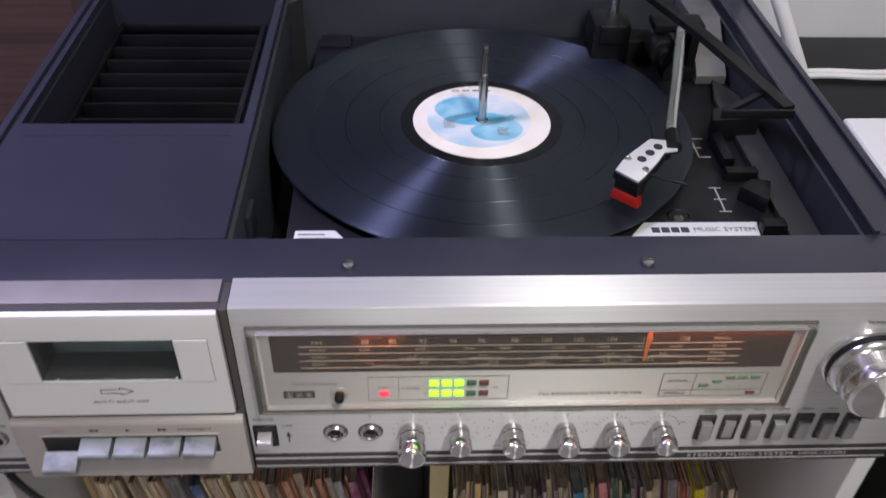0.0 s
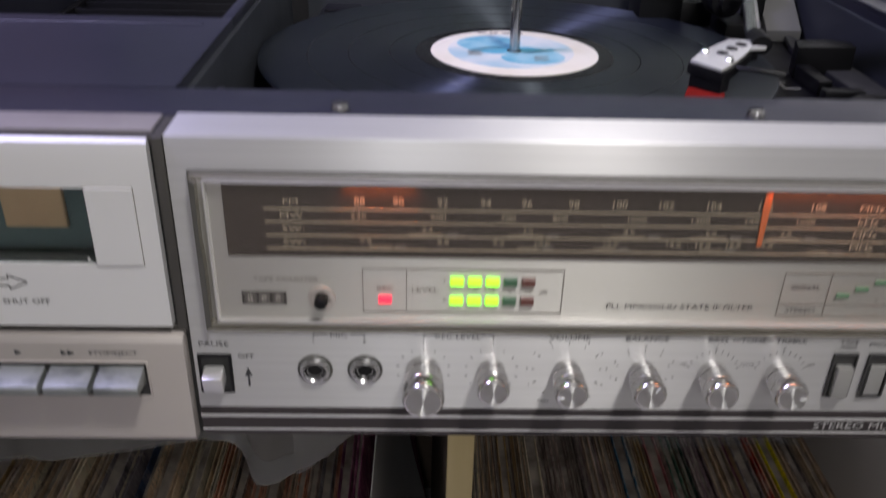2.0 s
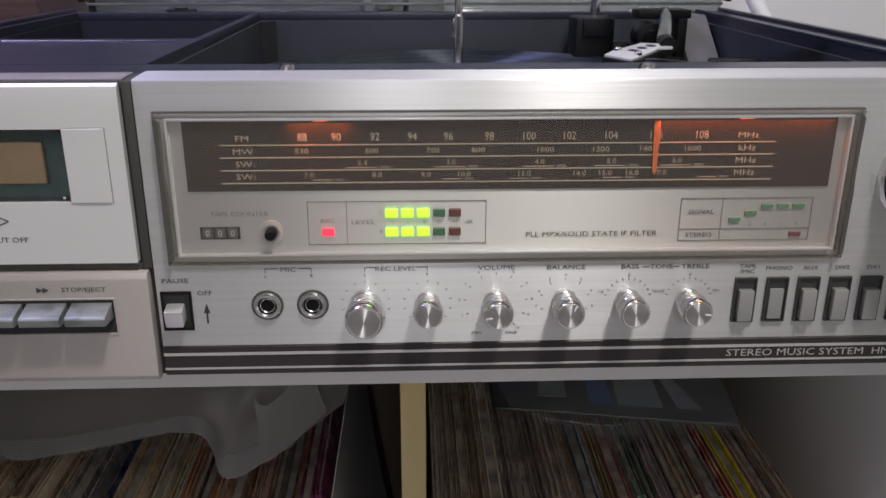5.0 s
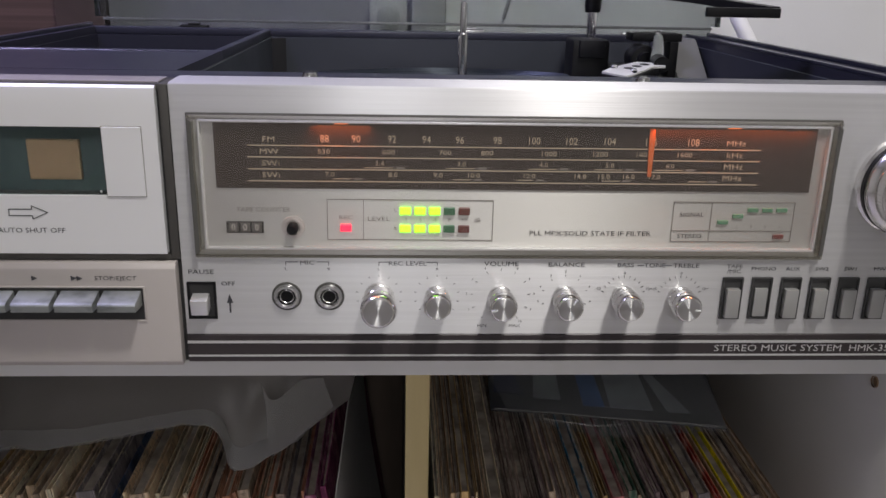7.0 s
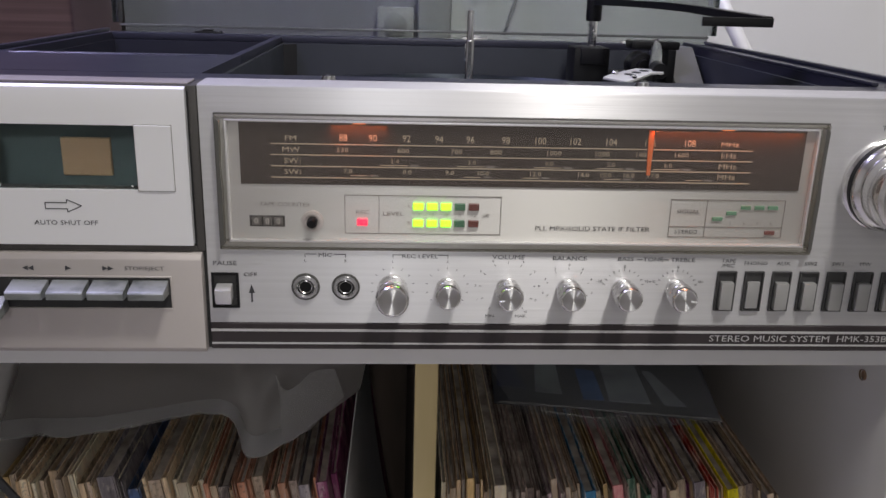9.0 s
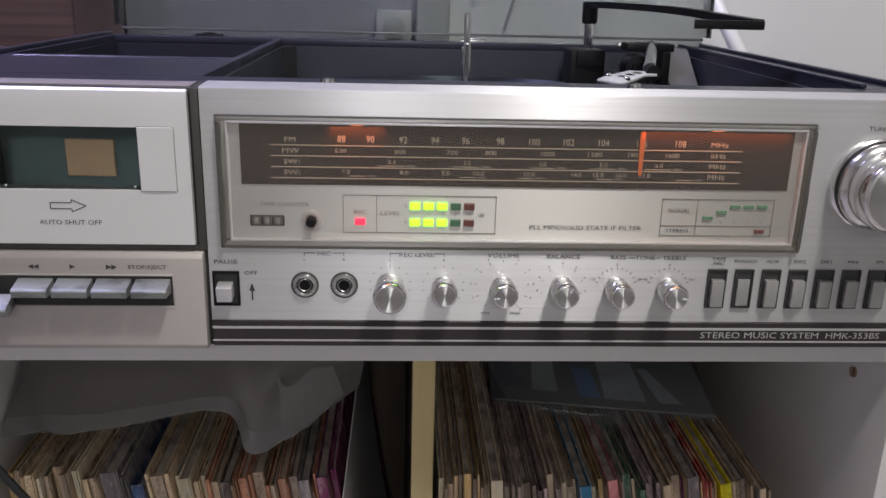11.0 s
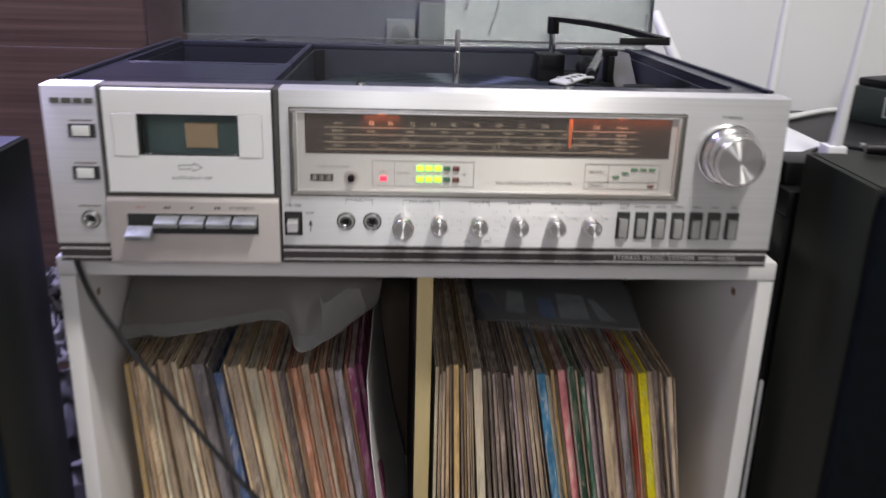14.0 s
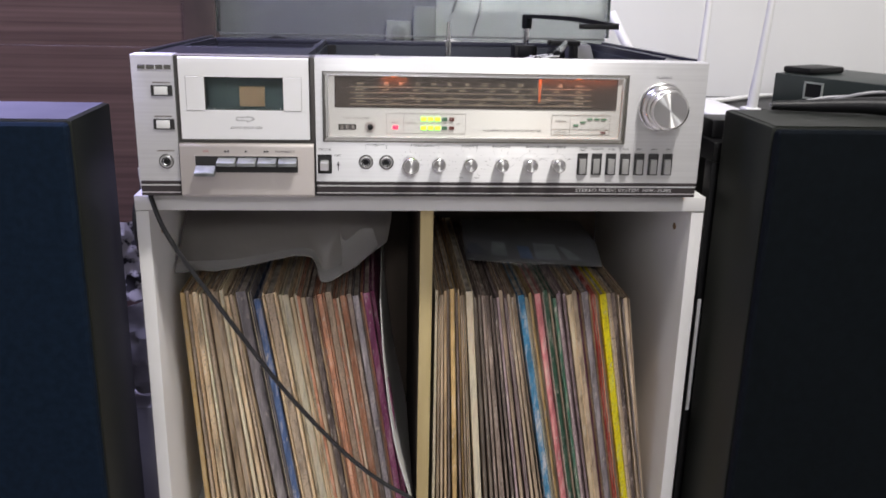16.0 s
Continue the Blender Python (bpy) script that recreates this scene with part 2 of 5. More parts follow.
def sleeve_mat(name, edge, face):
    """Worn card: print broken by scuffs, each copy a little lighter or darker."""
    m = mat(name, edge, 0.65)
    info = m.node_tree.nodes.new("ShaderNodeObjectInfo")
    shift = node(m, "ShaderNodeVectorMath")
    shift.operation = "MULTIPLY_ADD"
    shift.inputs[1].default_value = (90, 60, 14)
    tc = m.node_tree.nodes.new("ShaderNodeTexCoord")
    link(m, tc.outputs["Object"], shift.inputs[0])
    far = node(m, "ShaderNodeMath")
    far.operation = "MULTIPLY"
    far.inputs[1].default_value = 57.0
    link(m, info.outputs["Random"], far.inputs[0])
    link(m, far.outputs[0], shift.inputs[2])
    n = node(m, "ShaderNodeTexNoise", Scale=1.0, Detail=7, Roughness=0.7)
    link(m, shift.outputs["Vector"], n.inputs["Vector"])
    r = m.node_tree.nodes.new("ShaderNodeValToRGB")
    e = r.color_ramp.elements
    e[0].position, e[1].position = 0.32, 0.50
    e[0].color, e[1].color = (*[c * 0.35 for c in edge], 1), (*edge, 1)
    x = e.new(0.66)
    x.color = (*face, 1)
    link(m, n.outputs["Fac"], r.inputs["Fac"])
    fine = node(m, "ShaderNodeTexNoise", Scale=420.0, Detail=2)
    link(m, tc.outputs["Object"], fine.inputs["Vector"])
    speck = node(m, "ShaderNodeMapRange", From_Min=0.56, From_Max=0.62, To_Min=0.0, To_Max=0.42)
    link(m, fine.outputs["Fac"], speck.inputs["Value"])
    some = node(m, "ShaderNodeMath")
    some.operation = "FRACT"
    seven = node(m, "ShaderNodeMath")
    seven.operation = "MULTIPLY"
    seven.inputs[1].default_value = 7.3
    link(m, info.outputs["Random"], seven.inputs[0])
    link(m, seven.outputs[0], some.inputs[0])
    few = node(m, "ShaderNodeMath")
    few.operation = "GREATER_THAN"
    few.inputs[1].default_value = 0.62
    link(m, some.outputs[0], few.inputs[0])
    both = node(m, "ShaderNodeMath")
    both.operation = "MULTIPLY"
    link(m, speck.outputs["Result"], both.inputs[0])
    link(m, few.outputs[0], both.inputs[1])
    ink = node(m, "ShaderNodeMix")
    ink.data_type = "RGBA"
    ink.inputs["B"].default_value = (0.05, 0.045, 0.045, 1)
    link(m, both.outputs[0], ink.inputs["Factor"])
    link(m, r.outputs["Color"], ink.inputs["A"])
    rub = node(m, "ShaderNodeVectorMath")
    rub.operation = "MULTIPLY_ADD"
    rub.inputs[1].default_value = (210, 150, 75)
    link(m, tc.outputs["Object"], rub.inputs[0])
    link(m, far.outputs[0], rub.inputs[2])
    scuff = node(m, "ShaderNodeTexNoise", Scale=1.0, Detail=4, Roughness=0.65)
    link(m, rub.outputs["Vector"], scuff.inputs["Vector"])
    bare = node(m, "ShaderNodeMapRange", From_Min=0.57, From_Max=0.68, To_Min=0.0, To_Max=0.75)
    link(m, scuff.outputs["Fac"], bare.inputs["Value"])
    paper = node(m, "ShaderNodeMix")
    paper.data_type = "RGBA"
    paper.inputs["B"].default_value = (0.66, 0.60, 0.52, 1)
    link(m, bare.outputs["Result"], paper.inputs["Factor"])
    link(m, ink.outputs["Result"], paper.inputs["A"])
    tone = node(m, "ShaderNodeMapRange", To_Min=0.66, To_Max=1.18)
    link(m, info.outputs["Random"], tone.inputs["Value"])
    hsv = m.node_tree.nodes.new("ShaderNodeHueSaturation")
    hsv.inputs["Saturation"].default_value = 1.15
    link(m, tone.outputs["Result"], hsv.inputs["Value"])
    link(m, paper.outputs["Result"], hsv.inputs["Color"])
    link(m, hsv.outputs["Color"], bsdf(m).inputs["Base Color"])
    return bumpy(m, 200, 0.25, 0.0008)


# ---- shapes ----
SLOPE = Matrix.Identity(4)
SLOPE[2][1], SLOPE[2][3] = -0.021, 0.021 * 0.02      # the top deck falls a little towards its back


def box(x0, x1, y0, y1, z0, z1, b=0.0, seg=2):
    bm = bmesh.new()
    bmesh.ops.create_cube(bm, size=1)
    for v in bm.verts:
        v.co = ((x0 + x1) / 2 + v.co.x * (x1 - x0), (y0 + y1) / 2 + v.co.y * (y1 - y0), (z0 + z1) / 2 + v.co.z * (z1 - z0))
    if b:
        bmesh.ops.bevel(bm, geom=bm.edges[:], offset=b, segments=seg, profile=0.6, affect="EDGES")
    return bm


def join(*bms):
    out = bmesh.new()
    for b in bms:
        me = bpy.data.meshes.new("tmp")
        b.to_mesh(me)
        out.from_mesh(me)
        bpy.data.meshes.remove(me)
        b.free()
    return out


def lathe(profile, seg=32, axis="y", at=(0, 0, 0)):
    """Turned body: profile of (radius, height); axis -y points the height towards the viewer."""
    bm = bmesh.new()
    rings = []
    for r, h in profile:
        if r <= 1e-6:
            rings.append([bm.verts.new((0, 0, h))])
        else:
            rings.append([bm.verts.new((r * math.cos(2 * math.pi * i / seg), r * math.sin(2 * math.pi * i / seg), h)) for i in range(seg)])
    for a, b in zip(rings, rings[1:]):
        for i in range(seg):
            j = (i + 1) % seg
            if len(a) == 1 and len(b) == 1:
                continue
            if len(a) == 1:
                bm.faces.new((a[0], b[j], b[i]))
            elif len(b) == 1:
                bm.faces.new((a[i], a[j], b[0]))
            else:
                bm.faces.new((a[i], a[j], b[j], b[i]))
    bmesh.ops.recalc_face_normals(bm, faces=bm.faces[:])
    turn = {"z": Matrix.Identity(4), "y": Matrix.Rotation(radians(90), 4, "X"), "x": Matrix.Rotation(radians(90), 4, "Y")}[axis]
    bm.transform(Matrix.Translation(at) @ turn)
    return bm


def tube(points, r, seg=10, caps=True):
    """A round cable or bar along a smooth line; r may be a list."""
    pts = [Vector(p) for p in points]
    rs = r if isinstance(r, (list, tuple)) else [r] * len(pts)
    bm = bmesh.new()
    up, rings = Vector((0.13, 0.31, 0.94)).normalized(), []
    for i, p in enumerate(pts):
        way = (pts[min(i + 1, len(pts) - 1)] - pts[max(i - 1, 0)]).normalized()
        if abs(way.dot(up)) > 0.98:
            up = Vector((1, 0.1, 0)).normalized()
        side = way.cross(up).normalized()
        up = side.cross(way).normalized()
        rings.append([bm.verts.new(p + rs[i] * (math.cos(2 * math.pi * k / seg) * side + math.sin(2 * math.pi * k / seg) * up)) for k in range(seg)])
    for a, b in zip(rings, rings[1:]):
        for k in range(seg):
            bm.faces.new((a[k], a[(k + 1) % seg], b[(k + 1) % seg], b[k]))
    if caps:
        bm.faces.new(rings[0])
        bm.faces.new(rings[-1])
    bmesh.ops.recalc_face_normals(bm, faces=bm.faces[:])
    return bm


def smooth_line(points, n=8):
    """Catmull-Rom through the points."""
    p = [Vector(q) for q in points]
    p = [p[0] * 2 - p[1]] + p + [p[-1] * 2 - p[-2]]
    out = []
    for a, b, c, d in zip(p, p[1:], p[2:], p[3:]):
        for i in range(n):
            t = i / n
            out.append(0.5 * ((2 * b) + (c - a) * t + (2 * a - 5 * b + 4 * c - d) * t * t + (3 * b - a - 3 * c + d) * t ** 3))
    return out + [p[-2]]


def plate(outline, lo, hi, plane="xz", b=0.0):
    """A flat outline given thickness. Plane xz: outline (x, z), from y=lo to y=hi; xy: (x, y), z; yz: (y, z), x."""
    put = {"xz": lambda u, v, w: (u, w, v), "xy": lambda u, v, w: (u, v, w), "yz": lambda u, v, w: (w, u, v)}[plane]
    bm = bmesh.new()
    a = [bm.verts.new(put(u, v, lo)) for u, v in outline]
    c = [bm.verts.new(put(u, v, hi)) for u, v in outline]
    n = len(outline)
    bm.faces.new(a)
    bm.faces.new(c)
    for i in range(n):
        bm.faces.new((a[i], a[(i + 1) % n], c[(i + 1) % n], c[i]))
    bmesh.ops.recalc_face_normals(bm, faces=bm.faces[:])
    if b:
        bmesh.ops.bevel(bm, geom=bm.edges[:], offset=b, segments=2, profile=0.6, affect="EDGES")
    return bm


def disc_outline(cx, cy, r, n=40, a0=0, a1=360):
    full = abs(a1 - a0) >= 360
    return [(cx + r * math.cos(radians(a0 + (a1 - a0) * i / (n if full else n - 1))), cy + r * math.sin(radians(a0 + (a1 - a0) * i / (n if full else n - 1)))) for i in range(n)]


def frame_of(x0, x1, z0, z1, w, y0, y1, b=0.0008):
    """A rectangular frame, its four bars butted end to end."""
    return join(box(x0, x1, y0, y1, z1 - w, z1, b), box(x0, x1, y0, y1, z0, z0 + w, b), box(x0, x0 + w, y0, y1, z0 + w, z1 - w, b), box(x1 - w, x1, y0, y1, z0 + w, z1 - w, b))


ROOT = {}


def finish(name, bm, material, origin, smooth=True):
    me = bpy.data.meshes.new(name)
    bm.transform(Matrix.Translation(-Vector(origin)))
    bm.to_mesh(me)
    bm.free()
    me.materials.append(material)
    if smooth:
        me.shade_smooth()
        me.set_sharp_from_angle(angle=radians(35))
    return new(name, me)


def thing(name, at, label, category, group="", kind=""):
    ob = new(name)
    ob.empty_display_size = 0.05
    ob.location = (at[0], at[1], at[2] + H)
    ROOT[ob] = Vector(at)
    return tagged(ob, label, category, group, kind)


def part(name, bm, material, parent, label="", origin=None, deck=False):
    if deck:
        bm.transform(SLOPE)
    base = ROOT[parent]
    at = Vector(origin) if origin else base
    if deck and origin:
        at = SLOPE @ at
    ob = finish(name, bm, material, at)
    ob.parent, ob.location = parent, at - base
    ROOT[ob] = at
    return tagged(ob, label) if label else ob


def solo(name, bm, material, at, label, category, group="", kind=""):
    ob = finish(name, bm, material, at)
    ob.location = (at[0], at[1], at[2] + H)
    ROOT[ob] = Vector(at)
    return tagged(ob, label, category, group, kind)


def letters(text, size, wide=1.0):
    cu = bpy.data.curves.new("lettering", "FONT")
    cu.body, cu.size, cu.align_x, cu.align_y = text, size, "CENTER", "CENTER"
    cu.resolution_u = 2
    ob = bpy.data.objects.new("lettering", cu)
    scene.collection.objects.link(ob)
    me = bpy.data.meshes.new_from_object(ob.evaluated_get(bpy.context.evaluated_depsgraph_get()))
    bm = bmesh.new()
    bm.from_mesh(me)
    bpy.data.objects.remove(ob)
    bpy.data.meshes.remove(me)
    bpy.data.curves.remove(cu)
    bm.transform(Matrix.Diagonal((wide, 1, 1, 1)))
    return bm


def print_on(text, x, z, cap, material, parent, wide=1.25, y=-0.00025, name="lettering", span=None):
    """Printed words on the upright front, cap metres high, centred at x, z."""
    bm = letters(text, cap / 0.70, wide)
    if span:
        xs = [v.co.x for v in bm.verts]
        bm.transform(Matrix.Diagonal((span / (max(xs) - min(xs)), 1, 1, 1)))
    bm.transform(Matrix.Translation((x, y, z)) @ Matrix.Rotation(radians(90), 4, "X"))
    return part(name, bm, material, parent)


def bar_on(x0, x1, z0, z1, material, parent, y=-0.0002, name="printed_line"):
    return part(name, box(x0, x1, y, y + 0.00025, z0, z1), material, parent)


# ---- room ----
def room():
    WL, WR, WF, WB, UP = -2.2, 2.2, -2.8, 0.47, 1.66
    solo("floor", box(WL, WR, WF, 0.62, -H - 0.1, -H), FLOORTILE, (0, 0, -H), "pale floor tiles in the dim room", "floor", kind="structure")
    solo("ceiling", box(WL, WR, WF, 0.62, UP, UP + 0.1), WALLWHITE, (0, 0, UP), "plain white painted ceiling", "ceiling", kind="structure")
    solo("wall_north", box(0.0995, WR, WB, WB + 0.12, -H, UP), WALLWHITE, (1, WB, 0), "white painted wall behind the music system", "wall", kind="structure")
    solo("wall_north_grey", box(-0.215, 0.0965, WB + 0.004, WB + 0.12, -H, UP), WALLGREY, (0, WB, 0), "lilac-grey flat wall panel behind the music system", "wall", kind="structure")
    solo("trim_panel_joint", box(0.0965, 0.0995, WB - 0.001, WB + 0.1, -H, UP), WALLWHITE, (0.1, WB, 0), "thin pale joint strip between wall panels", "trim", kind="structure")
    solo("wall_west", box(WL - 0.1, WL, WF, 0.62, -H, UP), WALLWHITE, (WL, 0, 0), "plain white side wall", "wall", kind="structure")
    solo("wall_east", box(WR, WR + 0.1, WF, 0.62, -H, UP), WALLWHITE, (WR, 0, 0), "plain white side wall", "wall", kind="structure")
    solo("wall_south", box(WL, WR, WF - 0.1, WF, -H, UP), WALLWHITE, (0, WF, 0), "plain white wall behind the viewer", "wall", kind="structure")
    # dark wood front made of broad horizontal boards with fine joints
    ob = thing("wood_panelling", (-1.2, WB, -H), "dark brown wooden wall panelling with horizontal boards", "panelling", kind="structure")
    z = -H
    while z < UP - 0.01:
        h = min(0.305, UP - z)
        part("board", box(WL, -0.262, WB - 0.012, WB + 0.1, z + 0.0002, z + h - 0.0002, 0.0003, 1), DARKWOOD, ob)
        z += h
    part("edge_post", box(-0.261, -0.2155, WB - 0.022, WB + 0.1, -H, UP, 0.003), DARKWOOD_EDGE, ob, "darker upright wooden edge post")


room()


def ceiling_light():
    """The lamp fitting over the viewer that lights the place."""
    ob = thing("ceiling_light", (0.42, -0.66, 1.66), "square white ceiling light, switched on", "ceiling light")
    part("housing", box(0.27, 0.57, -0.81, -0.51, 1.61, 1.655, 0.01), WHITEPLASTIC, ob)
    ob2 = thing("ceiling_light", (-0.80, 0.12, 1.66), "square white ceiling light with a cool glow", "ceiling light")
    part("housing", box(-0.94, -0.66, -0.02, 0.26, 1.61, 1.655, 0.01), WHITEPLASTIC, ob2)
    ob3 = thing("wall_light", (0.0, -2.80, 1.12), "square white wall light, switched on", "wall light")
    part("housing", box(-0.15, 0.15, -2.797, -2.74, 0.97, 1.27, 0.01), WHITEPLASTIC, ob3)


ceiling_light()


# ---- record shelf ----
def record_shelf():
    ob = thing("record_shelf", (0.06, 0.2, -H), "white melamine record shelf with a yellow-edged divider", "shelf")
    x0, x1, y0, y1 = -0.232, 0.356, 0.028, 0.42
    part("top_board", box(x0, x1, y0, y1, -0.0565, -0.041, 0.0012), MELAMINE, ob)
    part("side_panel", box(x0, x0 + 0.0135, y0 + 0.001, y1, -H, -0.0575, 0.0012), MELAMINE, ob)
    part("side_panel", box(x1 - 0.0135, x1, y0 + 0.001, y1, -H, -0.0575, 0.0012), MELAMINE, ob)
    part("shelf_board", box(x0 + 0.014, x1 - 0.014, y0 + 0.004, y1 - 0.006, -0.487, -0.471, 0.001), MELAMINE, ob)
    part("bottom_board", box(x0 + 0.014, x1 - 0.014, y0 + 0.004, y1 - 0.006, -H + 0.05, -H + 0.066, 0.001), MELAMINE, ob)
    part("back_panel", box(x0 + 0.014, x1 - 0.014, y1 - 0.005, y1, -H, -0.0575), DIVIDERBROWN, ob, "dark brown back board")
    part("divider", box(0.0575, 0.0705, 0.062, y1 - 0.006, -0.4705, -0.0575), DIVIDERBROWN, ob, "dark brown divider board")
    part("divider_edge", box(0.057, 0.071, 0.056, 0.0617, -0.4705, -0.0575, 0.0015), YELLOWEDGE, ob, "yellow wood edge strip")
    for x, z in ((0.3423, -0.0855), (-0.2183, -0.09)):
        part("peg_hole", lathe([(0, 0.0), (0.0028, 0.0), (0.0036, 0.0006), (0.0036, -0.001)], 14, "x", (x, 0.075, z)), mat("peg_hole_brown", (0.22, 0.14, 0.08), 0.6), ob, "small worn brown screw hole")


record_shelf()


# ---- music system ----
def music_system():
    ob = thing("music_system", (0.058, 0.2, -0.041), "silver and black stereo music system with cassette deck and turntable", "stereo system")
    X0, X1, YB, ZT, ZB = -0.217, 0.333, 0.402, 0.0985, -0.034

    # body shell
    part("base_plate", box(X0 + 0.003, X1 - 0.003, 0.004, YB - 0.002, ZB, ZB + 0.006, 0.001), BLACK, ob)
    part("side_wall", box(X0, X0 + 0.005, 0.004, YB, ZB + 0.001, 0.092, 0.001), DECK, ob, deck=True)
    part("side_wall", box(X1 - 0.005, X1, 0.004, YB, ZB + 0.001, 0.092, 0.001), DECK, ob, deck=True)
    part("back_wall", box(X0 + 0.005, X1 - 0.005, YB - 0.005, YB, ZB + 0.006, 0.092), DECK, ob, deck=True)
    part("front_wall", box(-0.0475, X1 - 0.005, 0.0045, 0.010, ZB + 0.0065, 0.094), BLACK, ob)
    for x in (X0 + 0.03, X1 - 0.03):
        for y in (0.045, YB - 0.04):
            part("foot", lathe([(0, -0.0409), (0.011, -0.0409), (0.012, -0.0395), (0.012, -0.034), (0, -0.034)], 20, "z", (x, y, 0)), BLACK, ob)

    # dark top deck: bars round the vent recess and the turntable well
    VX0, VX1, VY0, VY1 = -0.2060, -0.0640, 0.1755, 0.388
    PX0, PX1, PY0, PY1 = -0.0580, 0.3040, 0.0565, 0.388
    T = 0.006
    deck = part("deck", box(X0, X1, 0.0225, PY0, ZT - T, ZT, 0.001), DECK, ob, "dark blue-grey moulded top deck", deck=True)
    part("deck_panel", box(X0, PX0, PY0, VY0, ZT - T, ZT), DECK, deck, deck=True)
    for bar in (box(X0, VX0, VY0, VY1, ZT - T, ZT), box(VX1, PX0, VY0, VY1, ZT - T, ZT, 0.0014), box(PX1, X1, PY0, VY1, ZT - T, ZT), box(X0, X1, VY1, YB, ZT - T, ZT, 0.0014)):
        part("rim", bar, DECK, deck, deck=True)
    part("groove", box(-0.2, -0.07, 0.1605, 0.1635, ZT - 0.0002, ZT + 0.0005, 0.0002, 1), DECK, deck, deck=True)
    part("raised_rim", box(X1 - 0.006, X1 - 0.001, 0.03, YB - 0.002, ZT, ZT + 0.003, 0.001), DECK, deck, deck=True)
    part("raised_rim", box(X0 + 0.001, X0 + 0.006, 0.03, YB - 0.002, ZT, ZT + 0.003, 0.001), DECK, deck, deck=True)

    part("raised_rim", box(PX1, PX1 + 0.004, PY0, VY1, ZT, ZT + 0.0026, 0.001), DECK, deck, deck=True)

    # vent recess
    for wall in (box(VX0, VX0 + 0.002, VY0, VY1, 0.0467, ZT - T), box(VX1 - 0.002, VX1, VY0, VY1, 0.0467, ZT - T),
                 box(VX0 + 0.002, VX1 - 0.002, VY0, VY0 + 0.002, 0.0467, ZT - T), box(VX0 + 0.002, VX1 - 0.002, VY1 - 0.002, VY1, 0.0467, ZT - T)):
        part("recess_wall", wall, DECK, ob, deck=True)
    part("recess_floor", box(VX0, VX1, VY0, VY1, 0.044, 0.0465), BLACK, ob, deck=True)
    gf = frame_of(-0.1995, -0.0770, 0.0, 0.190, 0.004, -0.0050, 0.0002, 0.0006)
    gf.transform(Matrix.Translation((0, 0.195, 0.0650)) @ Matrix.Rotation(radians(-90), 4, "X"))
    part("grille_frame", gf, PLINTH, ob, deck=True)
    for i in range(8):
        y = 0.2075 + i * 0.0222
        part("slat", box(-0.1953, -0.0812, y - 0.0007, y + 0.0007, 0.0500, 0.0690, 0.0005, 2), PLINTH, ob, deck=True)

    # turntable well
    w = 0.0025
    for wall in (box(PX0, PX0 + w, PY0, PY1, 0.004, ZT - T), box(PX1 - w, PX1, PY0, PY1, 0.004, ZT - T),
                 box(PX0 + w, PX1 - w, PY0, PY0 + w, 0.004, ZT - T), box(PX0 + w, PX1 - w, PY1 - w, PY1, 0.004, ZT - T)):
        part("well_wall", wall, WELL_LIT, ob, deck=True)
    part("well_floor", box(PX0, PX1, PY0, PY1, 0.0, 0.0038), BLACK, ob, deck=True)
    part("corner_post", plate([(PX0 + w, 0.3852), (PX0 + 0.013, 0.3852), (PX0 + w, 0.374)], 0.004, ZT - T - 0.0005, "xy"), RAILGREY, ob, deck=True)
    part("plinth", plate([(-0.0330, 0.0610), (PX1 - w - 0.002, 0.0610), (PX1 - w - 0.002, 0.3780), (-0.0250, 0.3780), (-0.0330, 0.3700)], 0.047, 0.0610, "xy", 0.0008), PLINTH, ob, "black turntable plinth", deck=True)
    part("well_step", box(PX0 + w, PX0 + 0.013, PY0 + w, 0.110, 0.004, 0.0560, 0.002), DECK, ob, deck=True)
    part("well_pillar", box(PX0 + w, PX0 + 0.006, 0.0980, 0.1180, 0.056, 0.0800, 0.001), DECK, ob, deck=True)
    part("platter", lathe([(0, 0.0612), (0.135, 0.0612), (0.140, 0.0622), (0.141, 0.0645), (0.139, 0.0668), (0, 0.0668)], 72, "z", (0.0965, 0.226, 0)), BLACK, ob, "black turntable platter", (0.0965, 0.226, 0.05), True)
    sp = part("spindle", lathe([(0, 0.066), (0.0046, 0.066), (0.0046, 0.0705), (0.0031, 0.0708), (0.0031, 0.1075), (0.0024, 0.1085), (0.0024, 0.1275), (0.0019, 0.129), (0, 0.1292)], 20, "z", (0.0965, 0.226, 0)), SPINDLESTEEL, ob, "tall steel changer spindle", deck=True)
    part("spindle_latch", box(0.0928, 0.0940, 0.2240, 0.2265, 0.094, 0.106, 0.0004), SPINDLESTEEL, sp, deck=True)

    # screws of the deck
    for x in (0.0105, 0.1700):
        s = part("screw", lathe([(0.0038, 0.0985), (0.0038, 0.0994), (0.0030, 0.1012), (0.0014, 0.1018), (0, 0.1018)], 20, "z", (x, 0.032, 0)), SPINDLESTEEL, ob, "small domed deck screw", deck=True)
        part("screw_slot", box(x - 0.0024, x + 0.0024, 0.0317, 0.0323, 0.1014, 0.10195), DARKSLOT, s, deck=True)

    # ---- front panel, radio side ----
    def front(x0, x1, name, z0=-0.0195):
        """Folded metal: upright face, rounded edge, lip lying on the deck."""
        prof = [(0.0, z0), (0.0, 0.0984), (0.0004, 0.0993), (0.0013, 0.0997), (0.0030, 0.0998), (0.0222, 0.0999), (0.0222, 0.0984), (0.0045, 0.0984), (0.0040, 0.0975), (0.0040, z0)]
        return part(name, plate(prof, x0, x1, "yz"), ALU, ob, "brushed aluminium front panel")

    panel = front(-0.0480, X1, "front_panel")
